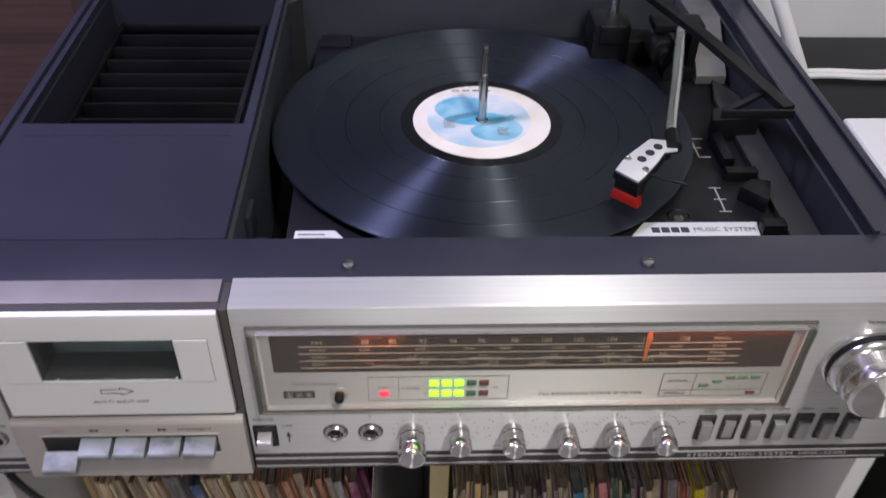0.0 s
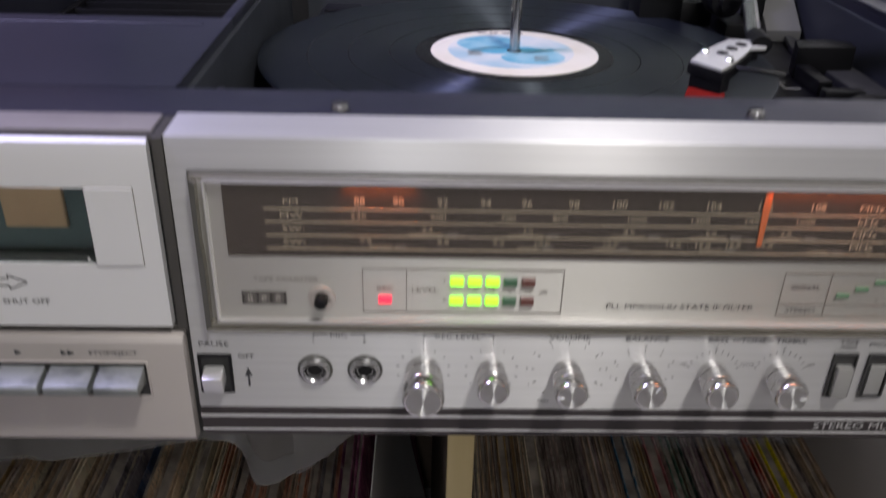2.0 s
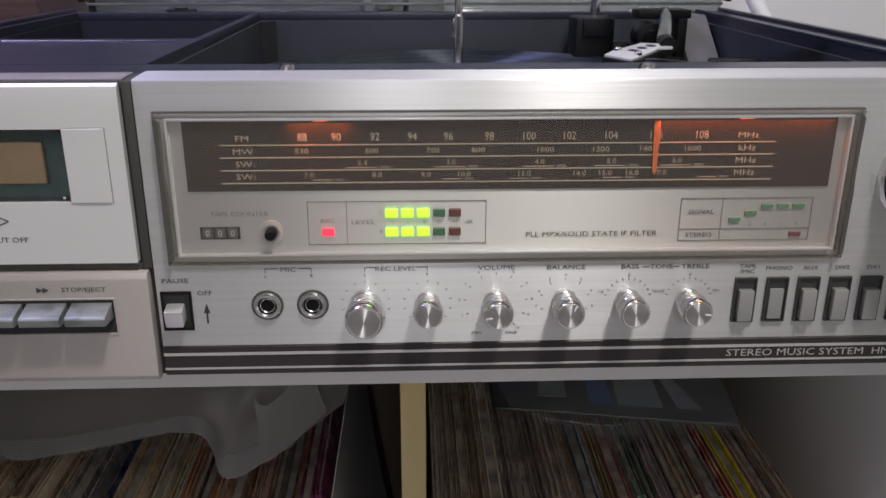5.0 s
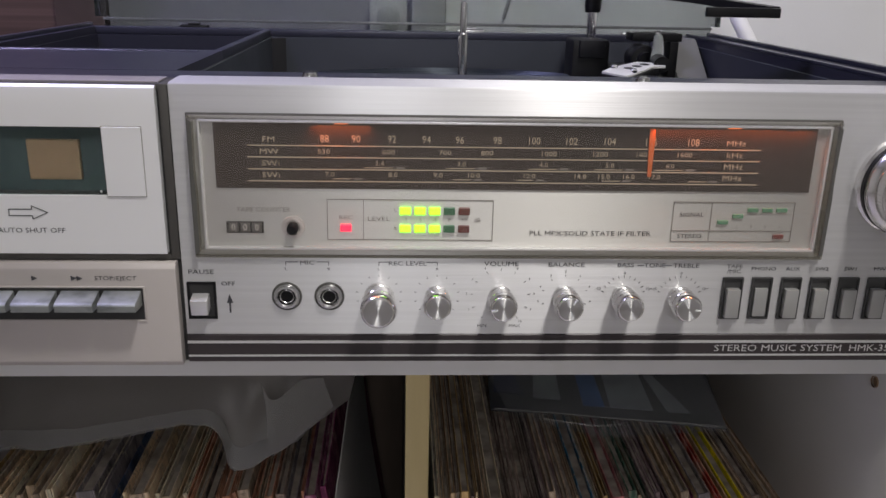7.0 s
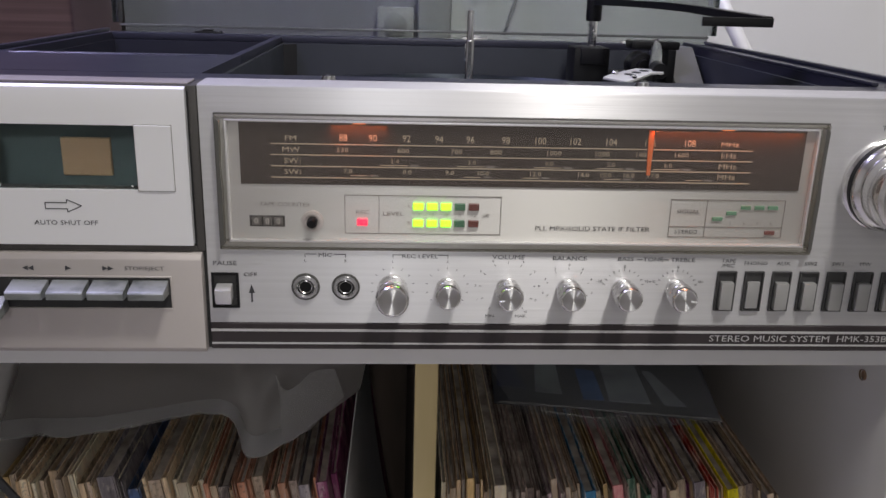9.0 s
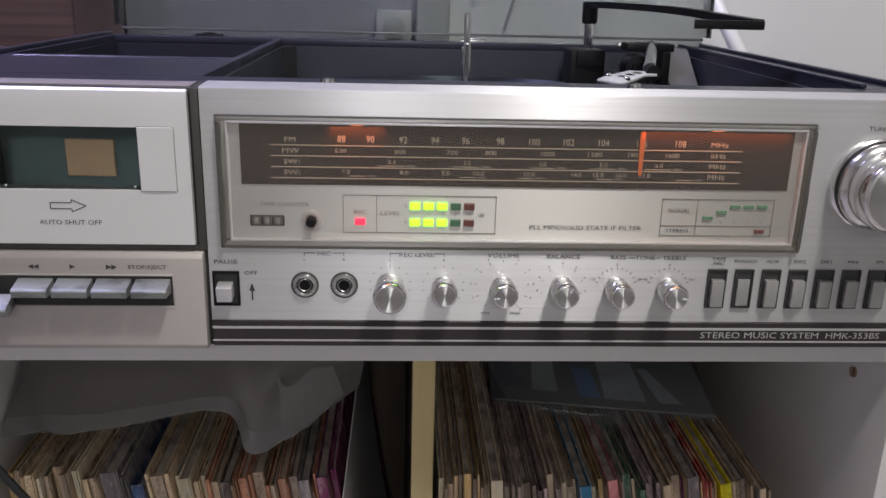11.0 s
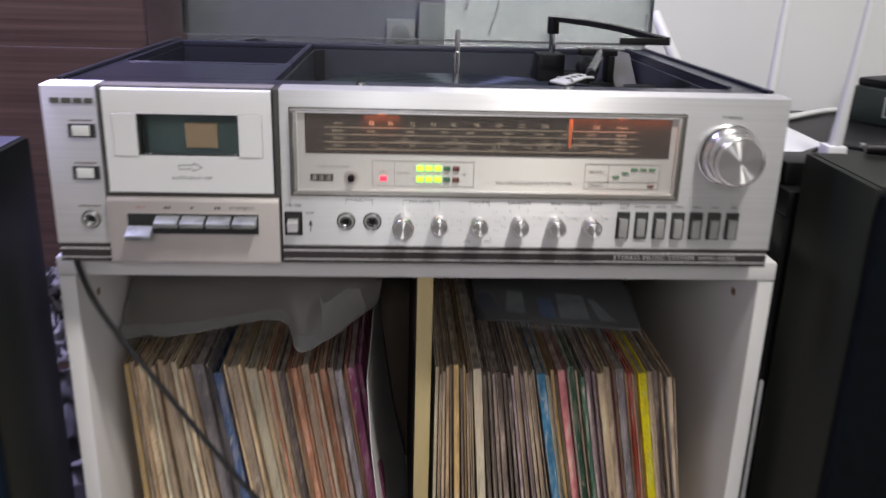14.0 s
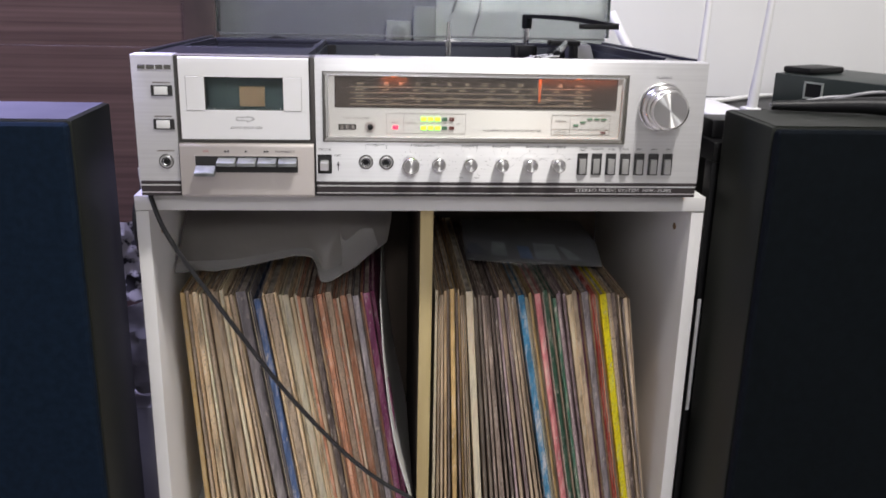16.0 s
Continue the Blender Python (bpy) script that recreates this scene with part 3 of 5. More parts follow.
    left = front(X0, -0.1785, "front_panel")
    lip = part("cassette_lip", box(-0.178, -0.0535, 0.0055, 0.0222, 0.0984, 0.0994, 0.0004), LIPGREY, ob)
    part("panel_gap", box(-0.0535, -0.0484, 0.0015, 0.0222, -0.034, 0.0988), DARKSLOT, ob)
    part("joint_strip", box(-0.0522, -0.0484, -0.0006, 0.0200, 0.0185, 0.0992, 0.0006), JOINTGREY, ob, "brown-grey joint strip beside the cassette door")
    part("panel_gap", box(-0.1783, -0.1745, 0.0015, 0.0052, 0.018, 0.0985), GAPGREY, ob)

    # stripe band along the foot
    for a, b in ((-0.0480, X1 - 0.001), (X0 + 0.001, -0.1785)):
        s = part("stripe_band", box(a, b, -0.0004, 0.0040, ZB, -0.0198, 0.0003, 1), STRIPE, ob, "dark brown stripe band with silver lines")
        part("silver_line", box(a, b, -0.0008, -0.0003, -0.0242, -0.0229), SILVERLINE, s)
        part("silver_line", box(a, b, -0.0008, -0.0003, -0.0312, -0.0303), SILVERLINE, s)
        if a > -0.1:
            print_on("STEREO MUSIC SYSTEM", 0.2415, -0.0272, 0.0035, SILVERLINE, s, 1.42, -0.0007, span=0.0645)
            print_on("HMK-353BS", 0.2925, -0.0272, 0.0035, SILVERLINE, s, 1.30, -0.0007, span=0.0295)

    # ---- dial window ----
    wx0, wx1, wz0, wz1 = -0.0405, 0.2545, 0.0203, 0.0885
    top = wz1 - 0.0021
    rim = join(box(wx0, wx1, -0.0042, 0.0002, top - 0.0021, top, 0.0009), box(wx0, wx1, -0.0042, 0.0002, wz0, wz0 + 0.0040, 0.0012),
               box(wx0, wx0 + 0.0046, -0.0042, 0.0002, wz0 + 0.0040, top - 0.0021, 0.0012), box(wx1 - 0.0046, wx1, -0.0042, 0.0002, wz0 + 0.0040, top - 0.0021, 0.0012))
    win = part("dial_window", rim, FRAMECLEAR, ob, "clear aged acrylic dial window rim")
    win.visible_shadow = False
    part("window_frame", frame_of(wx0 + 0.0046, wx1 - 0.0046, wz0 + 0.0040, wz1 - 0.0042, 0.0010, -0.0036, 0.0, 0.0004), SILVERLINE, win)
    part("frame_groove", frame_of(wx0 - 0.0006, wx1 + 0.0006, wz0 - 0.0004, top + 0.0006, 0.0010, -0.0014, 0.0001, 0.0002), GAPGREY, win)
    for gx in (wx0 + 0.0004, wx1 - 0.0024):
        part("glue_seam", plate([(gx, wz0 + 0.0020), (gx + 0.0019, wz0 + 0.0030), (gx + 0.0021, wz0 + 0.030), (gx + 0.0015, wz0 + 0.041), (gx + 0.0020, top - 0.003), (gx + 0.0001, top - 0.0015)], -0.0046, 0.0001, "xz"), GAPGREY, win, "dark worn seam behind the rim")
    dial = part("dial_plate", box(wx0 + 0.0050, wx1 - 0.0050, -0.0008, 0.0002, wz0 + 0.0046, wz1 - 0.0046), DIALPLATE, ob, "brushed pale metal dial plate")
    scale = part("dial_scale", box(-0.0295, 0.2440, -0.0013, -0.0007, 0.0530, 0.0832), DIALBLACK, ob, "dark radio dial scale with cream numerals")
    g = part("glass", box(wx0 + 0.0048, wx1 - 0.0048, -0.0041, -0.0037, wz0 + 0.0044, wz1 - 0.0044), GLASS, win)
    g.visible_shadow = False
    ly = -0.0015
    for z in (0.0728, 0.0675, 0.0620, 0.0565):
        bar_on(-0.0150, 0.2185, z - 0.00022, z + 0.00022, DIALINK, scale, -0.0016, "scale_line")
    for text, z in (("FM", 0.0755), ("MW", 0.0700), ("SW1", 0.0646), ("SW2", 0.0592)):
        print_on(text[:2], -0.0053, z, 0.0024, DIALINK, scale, 1.4, ly)
        if len(text) > 2:
            print_on(text[2], -0.0010, z - 0.0003, 0.0015, DIALINK, scale, 1.3, ly)
    for text, x in (("88", 0.0195), ("90", 0.0335), ("92", 0.0495), ("94", 0.0650), ("96", 0.0800), ("98", 0.0970), ("100", 0.1135), ("102", 0.1305), ("104", 0.1480), ("106", 0.1670), ("108", 0.1865)):
        print_on(text, x, 0.0759, 0.0034, DIALINK, scale, 0.85, ly)
    for text, x in (("530", 0.0190), ("600", 0.0480), ("700", 0.0735), ("800", 0.0925), ("1000", 0.1205), ("1200", 0.1440), ("1400", 0.1640), ("1600", 0.1830)):
        print_on(text, x, 0.0701, 0.0021, DIALINK, scale, 1.3, ly)
    for text, x in (("2.4", 0.0440), ("3.0", 0.0810), ("4.0", 0.1185), ("5.0", 0.1490), ("6.0", 0.1770)):
        print_on(text, x, 0.0649, 0.0020, DIALINK, scale, 1.2, ly)
        bar_on(x - 0.011 + 0.004, x + 0.006, 0.06285, 0.06315, DIALINK, scale, -0.0016, "band_line")
        bar_on(x + 0.0075, x + 0.0115, 0.0626, 0.0636, FAINTPRINT, scale, -0.0016, "band_mark")
    for text, x in (("7.0", 0.0215), ("8.0", 0.0500), ("9.0", 0.0705), ("10.0", 0.0865), ("12.0", 0.1120), ("14.0", 0.1355), ("15.0", 0.1465), ("16.0", 0.1580), ("17.0", 0.1700)):
        print_on(text, x, 0.0597, 0.0021, DIALINK, scale, 1.2, ly)
    for x in (0.0270, 0.0815, 0.1100, 0.1500, 0.1905):
        bar_on(x - 0.004, x + 0.004, 0.0576, 0.0579, DIALINK, scale, -0.0016, "band_line")
        bar_on(x + 0.0055, x + 0.0092, 0.0574, 0.0582, FAINTPRINT, scale, -0.0016, "band_mark")
    for text, z in (("MHz", 0.0757), ("kHz", 0.0702), ("MHz", 0.0648), ("MHz", 0.0594)):
        print_on(text, 0.2065, z, 0.0025, DIALINK, scale, 1.35, ly)
    part("pointer", plate([(0.1660, 0.0822), (0.1684, 0.0822), (0.1686, 0.0785), (0.1683, 0.0602), (0.1666, 0.0602), (0.1659, 0.0785)], -0.0024, -0.0018, "xz"), POINTER, ob, "glowing orange tuning pointer")
    for x, long, watts in ((0.0270, 0.026, 0.0034), (0.2050, 0.074, 0.0075)):
        part("dial_bulb", box(x - 0.0030, x + 0.0030, -0.0019, -0.0011, 0.08265, 0.0830), BULB, ob, "small glowing orange dial bulb")
        d = bpy.data.lights.new("dial_bulb_light", "AREA")
        d.shape, d.size, d.size_y, d.energy, d.color, d.spread = "RECTANGLE", long, 0.0010, watts, (1.0, 0.20, 0.04), radians(140)
        lo = new("dial_bulb_light", d)
        lo.matrix_world = look((x, -0.0034, 0.0823 + H), (x, -0.0012, 0.066 + H))

    # dial plate furniture
    print_on("TAPE COUNTER", -0.0090, 0.0428, 0.0021, FAINTPRINT, dial, 1.5, -0.0011, span=0.0245)
    c = part("tape_counter", box(-0.0262, -0.0092, -0.0012, -0.0006, 0.0316, 0.0372, 0.0002, 1), DARKSLOT, ob, "black three-digit tape counter window")
    for i in range(3):
        part("counter_wheel", box(-0.0250 + i * 0.0053, -0.0208 + i * 0.0053, -0.0014, -0.0010, 0.0322, 0.0366, 0.0002, 1), mat("counter_wheel_grey", (0.10, 0.095, 0.09), 0.5), c)
        print_on("0", -0.0229 + i * 0.0053, 0.0344, 0.0029, mat("counter_digit", (0.55, 0.53, 0.48), 0.5), c, 1.0, -0.00165)
    b = part("reset_button", lathe([(0, 0.0008), (0.0054, 0.0008), (0.0052, 0.0020), (0.0036, 0.0022), (0.0036, 0.0010), (0, 0.0010)], 28, "y", (0.0042, 0, 0.0346)), CHAMPAGNE, ob, "round counter reset button")
    part("button_stem", lathe([(0, 0.0066), (0.0018, 0.0066), (0.0025, 0.0056), (0.0025, 0.0010), (0, 0.0010)], 20, "y", (0.0042, 0, 0.0346)), BLACK, b)

    def outline(x0, x1, z0, z1, holder, t=0.00032, y=-0.0011):
        part("outline", join(box(x0, x1, y, y + 0.0003, z0, z0 + t), box(x0, x1, y, y + 0.0003, z1 - t, z1), box(x0, x0 + t, y, y + 0.0003, z0, z1), box(x1 - t, x1, y, y + 0.0003, z0, z1)), FAINTPRINT, holder)

    outline(0.0198, 0.0965, 0.0285, 0.0481, dial)
    bar_on(0.0364, 0.0367, 0.0287, 0.0479, FAINTPRINT, dial, -0.0011)
    print_on("REC", 0.0284, 0.0393, 0.0019, FAINTPRINT, dial, 1.35, -0.0011)
    print_on("LEVEL", 0.0435, 0.0387, 0.0021, FAINTPRINT, dial, 1.35, -0.0011)
    print_on("dB", 0.0890, 0.0384, 0.0017, FAINTPRINT, dial, 1.3, -0.0011)
    for text, x in (("L", 0.0512), ("R", 0.0512)):
        print_on(text, x, 0.0430 if text == "L" else 0.0342, 0.0016, FAINTPRINT, dial, 1.1, -0.0011)
    part("rec_lamp", box(0.0258, 0.0310, -0.0021, -0.0007, 0.0328, 0.0362, 0.0004, 1), LED_RED, ob, "lit red recording lamp")
    for row, z, lit in (("L", 0.0428, 3), ("R", 0.0343, 3)):
        for i in range(5):
            x = 0.0557 + i * 0.0068
            m = (LED_GREEN if i < lit else LED_GREEN_OFF) if i < 4 else LED_RED_OFF
            part("level_lamp", box(x - 0.0026, x + 0.0026, -0.0021, -0.0007, z - 0.0018, z + 0.0018, 0.0003, 1), m, ob, "lit green level lamp" if m == LED_GREEN else "unlit level lamp")
    for text, x in (("-7", 0.0557), ("-5", 0.0625), ("-3", 0.0693), ("0", 0.0761), ("+3", 0.0829)):
        print_on(text, x, 0.0385, 0.0015, FAINTPRINT, dial, 1.2, -0.0011)
    print_on("PLL MPX/SOLID STATE IF FILTER", 0.1425, 0.0322, 0.0023, PRINT, dial, 1.32, -0.0011, span=0.0575)
    outline(0.1808, 0.2388, 0.0285, 0.0481, dial)
    bar_on(0.1990, 0.1993, 0.0287, 0.0479, FAINTPRINT, dial, -0.0011)
    bar_on(0.1810, 0.2386, 0.0338, 0.0341, FAINTPRINT, dial, -0.0011)
    print_on("SIGNAL", 0.1899, 0.0417, 0.0020, PRINT, dial, 1.2, -0.0011)
    print_on("STEREO", 0.1899, 0.0312, 0.0020, PRINT, dial, 1.2, -0.0011)
    for i, z in enumerate((0.0382, 0.0412, 0.0442, 0.0442, 0.0442)):
        x = 0.2050 + i * 0.0069
        part("signal_lamp", box(x - 0.0026, x + 0.0026, -0.0016, -0.0007, z - 0.0010, z + 0.0010, 0.0002, 1), mat("signal_lamp_green", (0.10, 0.24, 0.14), 0.4), ob)
        print_on(str(i + 1), x, 0.0360, 0.0014, FAINTPRINT, dial, 1.1, -0.0011)
    part("stereo_lamp", box(0.2300, 0.2352, -0.0016, -0.0007, 0.0302, 0.0322, 0.0002, 1), LED_RED_OFF, ob)

    # ---- control row ----
    def jack(x, z):
        j = part("jack_socket", lathe([(0.0040, -0.003), (0.0040, 0.0016), (0.0046, 0.0024), (0.0055, 0.0022), (0.0061, 0.0012), (0.0064, 0.0003), (0.0064, -0.003)], 36, "y", (x, 0, z)), TUBEMETAL, ob, "steel-ringed jack socket")
        part("ring", lathe([(0.0029, -0.002), (0.0029, 0.0008), (0.0031, 0.0010), (0.0034, 0.0008), (0.0034, -0.002)], 32, "y", (x, 0, z)), TUBEMETAL, j, "inner contact ring")
        part("gasket", lathe([(0.0063, -0.001), (0.0064, 0.0005), (0.0071, 0.0004), (0.0072, -0.001)], 36, "y", (x, 0, z)), GAPGREY, j)
        part("bore", lathe([(0, 0.0003), (0.0041, 0.0003), (0.0041, -0.003), (0, -0.003)], 24, "y", (x, 0, z)), BLACK, j)

    jack(0.0, 0.0)
    jack(0.0200, 0.0)
    jack(-0.1905, -0.0005)

    def knob(x, r, long, mark=200, label="small turned aluminium control knob"):
        prof = [(0, 0.0), (r * 0.90, 0.0), (r * 0.92, 0.0008), (r * 0.93, long * 0.20), (r * 0.88, long * 0.22), (r * 0.88, long * 0.27), (r * 0.98, long * 0.30), (r * 1.02, long * 0.62), (r * 0.985, long * 0.64), (r * 0.985, long * 0.67), (r * 1.05, long * 0.69), (r * 1.06, long - 0.0024), (r * 1.02, long - 0.0010), (r * 0.95, long - 0.0002), (r * 0.86, long)]
        k = part("knob", lathe(prof, 40, "y", (x, 0, 0)), KNOBSIDE, ob, label, (x, 0, 0))
        ribs = []
        for i in range(20):
            q = box(r * 0.975, r * 1.012, -long * 0.60, -long * 0.33, -0.00035, 0.00035)
            q.transform(Matrix.Translation((x, 0, 0)) @ Matrix.Rotation(radians(18 * i), 4, "Y"))
            ribs.append(q)
        part("ribbing", join(*ribs), KNOBSIDE, k, "fine ridges round the knob's shank", (x, 0, 0))
        part("knob_face", lathe([(r * 0.86, long - 0.0003), (r * 0.86, long + 0.0001), (r * 0.3, long + 0.0001), (0, long + 0.0001)], 40, "y", (x, 0, 0)), KNOBFACE, k, "", (x, 0, 0))
        part("collar", lathe([(r * 0.87, long * 0.225), (r * 0.90, long * 0.23), (r * 0.90, long * 0.26), (r * 0.87, long * 0.265)], 32, "y", (x, 0, 0)), GAPGREY, k)
        if mark is not None:
            a = radians(mark)
            t = box(r * 0.45, r * 0.9, -0.0003, 0.0003, -0.0003, 0.0003)
            t.transform(Matrix.Translation((x, -long - 0.0002, 0)) @ Matrix.Rotation(-a, 4, "Y"))
            part("index_mark", t, SIGNWHITE, k)

    knob(0.0435, 0.0078, 0.0205, mark=None, label="larger plain aluminium record level knob")
    knob(0.0710, 0.0062, 0.0150, mark=None)
    knob(0.1015, 0.0063, 0.0165, mark=190)
    knob(0.1325, 0.0063, 0.0165, mark=60)
    knob(0.1610, 0.0063, 0.0165, mark=None)
    knob(0.1885, 0.0063, 0.0165, mark=-5)

    def ticks(x, r, a0, a1, n, long=0.0012, thick=0.00022):
        bms = []
        for i in range(n):
            a = radians(a0 + (a1 - a0) * i / (n - 1))
            t = box(r, r + long, -0.0002, 0.0, -thick / 2, thick / 2)
            t.transform(Matrix.Translation((x, 0, 0)) @ Matrix.Rotation(-a, 4, "Y"))
            bms.append(t)
        part("tick_marks", join(*bms), PRINT, panel)

    ticks(0.1015, 0.0132, 232, -52, 11)
    ticks(0.0435, 0.0100, 220, -40, 11, 0.0010)
    ticks(0.0710, 0.0100, 220, -40, 11, 0.0010)
    ticks(0.1325, 0.0104, 200, -20, 7, 0.0009)
    ticks(0.1610, 0.0098, 165, 15, 11, 0.0012)
    ticks(0.1885, 0.0098, 165, 15, 11, 0.0012)
    for i in range(11):
        a = radians(232 - 28.4 * i)
        print_on(str(i), 0.1015 + 0.0163 * math.cos(a), 0.0163 * math.sin(a), 0.0012, PRINT, panel, 1.1) if 0 < i and i != 5 else None
    for i, n in enumerate("6420246"):
        a = radians(190 - 33.3 * i)
        print_on(n, 0.1325 + 0.0128 * math.cos(a), 0.0128 * math.sin(a), 0.0012, PRINT, panel, 1.1)
    for x in (0.1610, 0.1885):
        print_on("-10", x - 0.0125, 0.0042, 0.0014, PRINT, panel, 1.1)
        print_on("10+", x + 0.0125, 0.0042, 0.0014, PRINT, panel, 1.1)
        print_on("0", x, 0.0122, 0.0014, PRINT, panel, 1.1)
    for text, x, z, cap, wide in (("PAUSE", -0.0395, 0.0121, 0.0022, 1.35), ("OFF", -0.0272, 0.0062, 0.0020, 1.35), ("MIC", 0.0100, 0.0168, 0.0021, 1.35), ("L", 0.0, 0.0138, 0.0014, 1.1), ("R", 0.0200, 0.0138, 0.0014, 1.1),
                                  ("REC LEVEL", 0.0570, 0.0166, 0.0021, 1.3), ("L", 0.0435, 0.0138, 0.0013, 1.1), ("R", 0.0710, 0.0138, 0.0013, 1.1), ("VOLUME", 0.1015, 0.0166, 0.0022, 1.35), ("BALANCE", 0.1325, 0.0163, 0.0021, 1.35),
                                  ("BASS", 0.1610, 0.0162, 0.0021, 1.3), ("TONE", 0.1752, 0.0161, 0.0021, 1.3), ("TREBLE", 0.1905, 0.0160, 0.0021, 1.3), ("MIN", 0.0932, -0.0152, 0.0015, 1.2), ("MAX", 0.1090, -0.0152, 0.0015, 1.2)):
        print_on(text, x, z, cap, PRINT, panel, wide)
    for a, b in ((0.0, 0.0055), (0.0145, 0.0200), (0.0435, 0.0485), (0.0658, 0.0710)):
        bar_on(a, b, 0.01715, 0.01745, PRINT, panel)
    for x in (0.0, 0.0200, 0.0435, 0.0710):
        bar_on(x - 0.00015, x + 0.00015, 0.0155, 0.0174, PRINT, panel)
    for a, b in ((0.1668, 0.1698), (0.1806, 0.1832)):
        bar_on(a, b, 0.0159, 0.0162, PRINT, panel)
    bar_on(-0.0273, -0.0265, -0.0085, -0.0030, PRINT, panel)
    part("arrow_mark", plate([(-0.0284, -0.0035), (-0.0254, -0.0035), (-0.0269, 0.0010)], -0.0002, 0.0, "xz"), PRINT, panel)

    # pause switch
    pz = part("pause_switch", frame_of(-0.0465, -0.0330, -0.0115, 0.0072, 0.0012, -0.0008, 0.0004, 0.0002), BLACK, ob, "silver pause lever in a dark slot")
    part("slot", box(-0.0455, -0.0340, -0.0004, 0.0004, -0.0105, 0.0062), DARKSLOT, pz)
    lv = box(-0.0440, -0.0360, -0.0075, 0.0, -0.0052, 0.0030, 0.0008)
    lv.transform(Matrix.Translation((0, 0, -0.001)) @ Matrix.Rotation(radians(12), 4, "X"))
    part("lever", lv, SILVERLINE, pz, "bright silver lever")

    # seven selector buttons
    for i, text in enumerate(("TAPE", "PHONO", "AUX", "SW2", "SW1", "MW", "FM")):
        x = 0.2142 + i * 0.01435
        sl = part("selector_slot", frame_of(x - 0.0050, x + 0.0050, -0.0112, 0.0104, 0.0008, -0.0014, 0.0003, 0.0002), SLOTGREY, ob, "dark button slot")
        part("slot", box(x - 0.0043, x + 0.0043, -0.0004, 0.0003, -0.0105, 0.0097), SLOTGREY, sl)
        out = 0.0016 if i == 1 else 0.0040
        part("button_cap", box(x - 0.0033, x + 0.0033, -out, 0.0, -0.0098, 0.0050, 0.0007), BUTTON, sl, "grey metal push button" + (", pressed in" if i == 1 else ""))
        print_on(text, x, 0.0146 if i else 0.0158, 0.0019, PRINT, panel, 1.25)
        if i == 0:
            print_on("/MIC", x, 0.0132, 0.0019, PRINT, panel, 1.25)

    # tuning knob
    tx, tz = 0.2895, 0.0570
    tk = part("tuning_knob", lathe([(0, 0.0), (0.0236, 0.0), (0.0236, 0.0030), (0.0226, 0.0040), (0.0222, 0.0042), (0.0222, 0.0075), (0.0226, 0.0080), (0.0222, 0.0096), (0.0205, 0.0112), (0.0196, 0.0118), (0.0192, 0.0190), (0.0187, 0.0193), (0.0187, 0.0200), (0.0191, 0.0203), (0.0189, 0.0256), (0.0184, 0.0266), (0.0176, 0.0272), (0.0166, 0.0274)], 72, "y", (tx, 0, tz)), KNOBSIDE, ob, "large turned aluminium tuning knob", (tx, 0, tz))
    part("knob_face", lathe([(0.0167, 0.0270), (0.0166, 0.0276), (0.006, 0.0276), (0, 0.0276)], 72, "y", (tx, 0, tz)), KNOBFACE, tk, "", (tx, 0, tz))
    part("collar", lathe([(0.0220, 0.0044), (0.0228, 0.0046), (0.0228, 0.0072), (0.0220, 0.0074)], 60, "y", (tx, 0, tz)), BLACK, tk)
    knurl = []
    for i in range(72):
        q = box(0.0188, 0.01975, -0.0184, -0.0124, -0.0005, 0.0005)
        q.transform(Matrix.Translation((tx, 0, tz)) @ Matrix.Rotation(radians(5 * i), 4, "Y"))
        knurl.append(q)
    part("knurling", join(*knurl), KNOBSIDE, tk, "fine knurled grip band", (tx, 0, tz))
    print_on("TUNING", tx, 0.0850, 0.0022, PRINT, panel, 1.3)

    # left panel switches and maker's mark as plain blocks
    for a, b in ((-0.2108, -0.2042), (-0.2028, -0.1958), (-0.1944, -0.1882), (-0.1868, -0.1806)):
        part("badge_block", box(a, b, -0.0010, 0.0001, 0.0866, 0.0906, 0.0002, 1), GAPGREY, left)
    for z in (0.0668, 0.0352):
        s = part("slide_switch", frame_of(-0.2000, -0.1805, z - 0.0050, z + 0.0050, 0.0009, -0.0012, 0.0003, 0.0002), SLOTGREY, ob, "small slide switch with a silver slider")
        part("slot", box(-0.1992, -0.1813, -0.0004, 0.0003, z - 0.0042, z + 0.0042), DARKSLOT, s)
        part("slider", box(-0.1972, -0.1848, -0.0020, 0.0, z - 0.0038, z + 0.0038, 0.0006), SIGNWHITE, s)
        bar_on(-0.1985, -0.1825, z + 0.0068, z + 0.0080, FAINTPRINT, left)
    bar_on(-0.1985, -0.1825, 0.0092, 0.0104, FAINTPRINT, left)

    # ---- cassette deck ----
    for bar in (box(-0.1765, -0.0524, 0.0000, 0.0050, 0.0182, 0.0208), box(-0.1765, -0.0524, 0.0006, 0.0050, 0.0965, 0.0990), box(-0.1765, -0.1740, 0.0006, 0.0050, 0.0209, 0.0964)):
        part("door_surround", bar, JOINTGREY, ob)
    wz0, wz1, cx0, cx1 = 0.0495, 0.0803, -0.1505, -0.0775
    low = [(-0.0026, 0.0218), (-0.0026, wz0), (0.0042, wz0), (0.0042, 0.0218)]
    high = [(-0.0026, wz1), (-0.0026, 0.0930), (-0.0020, 0.0975), (-0.0008, 0.0985), (0.0042, 0.0985), (0.0042, wz1)]
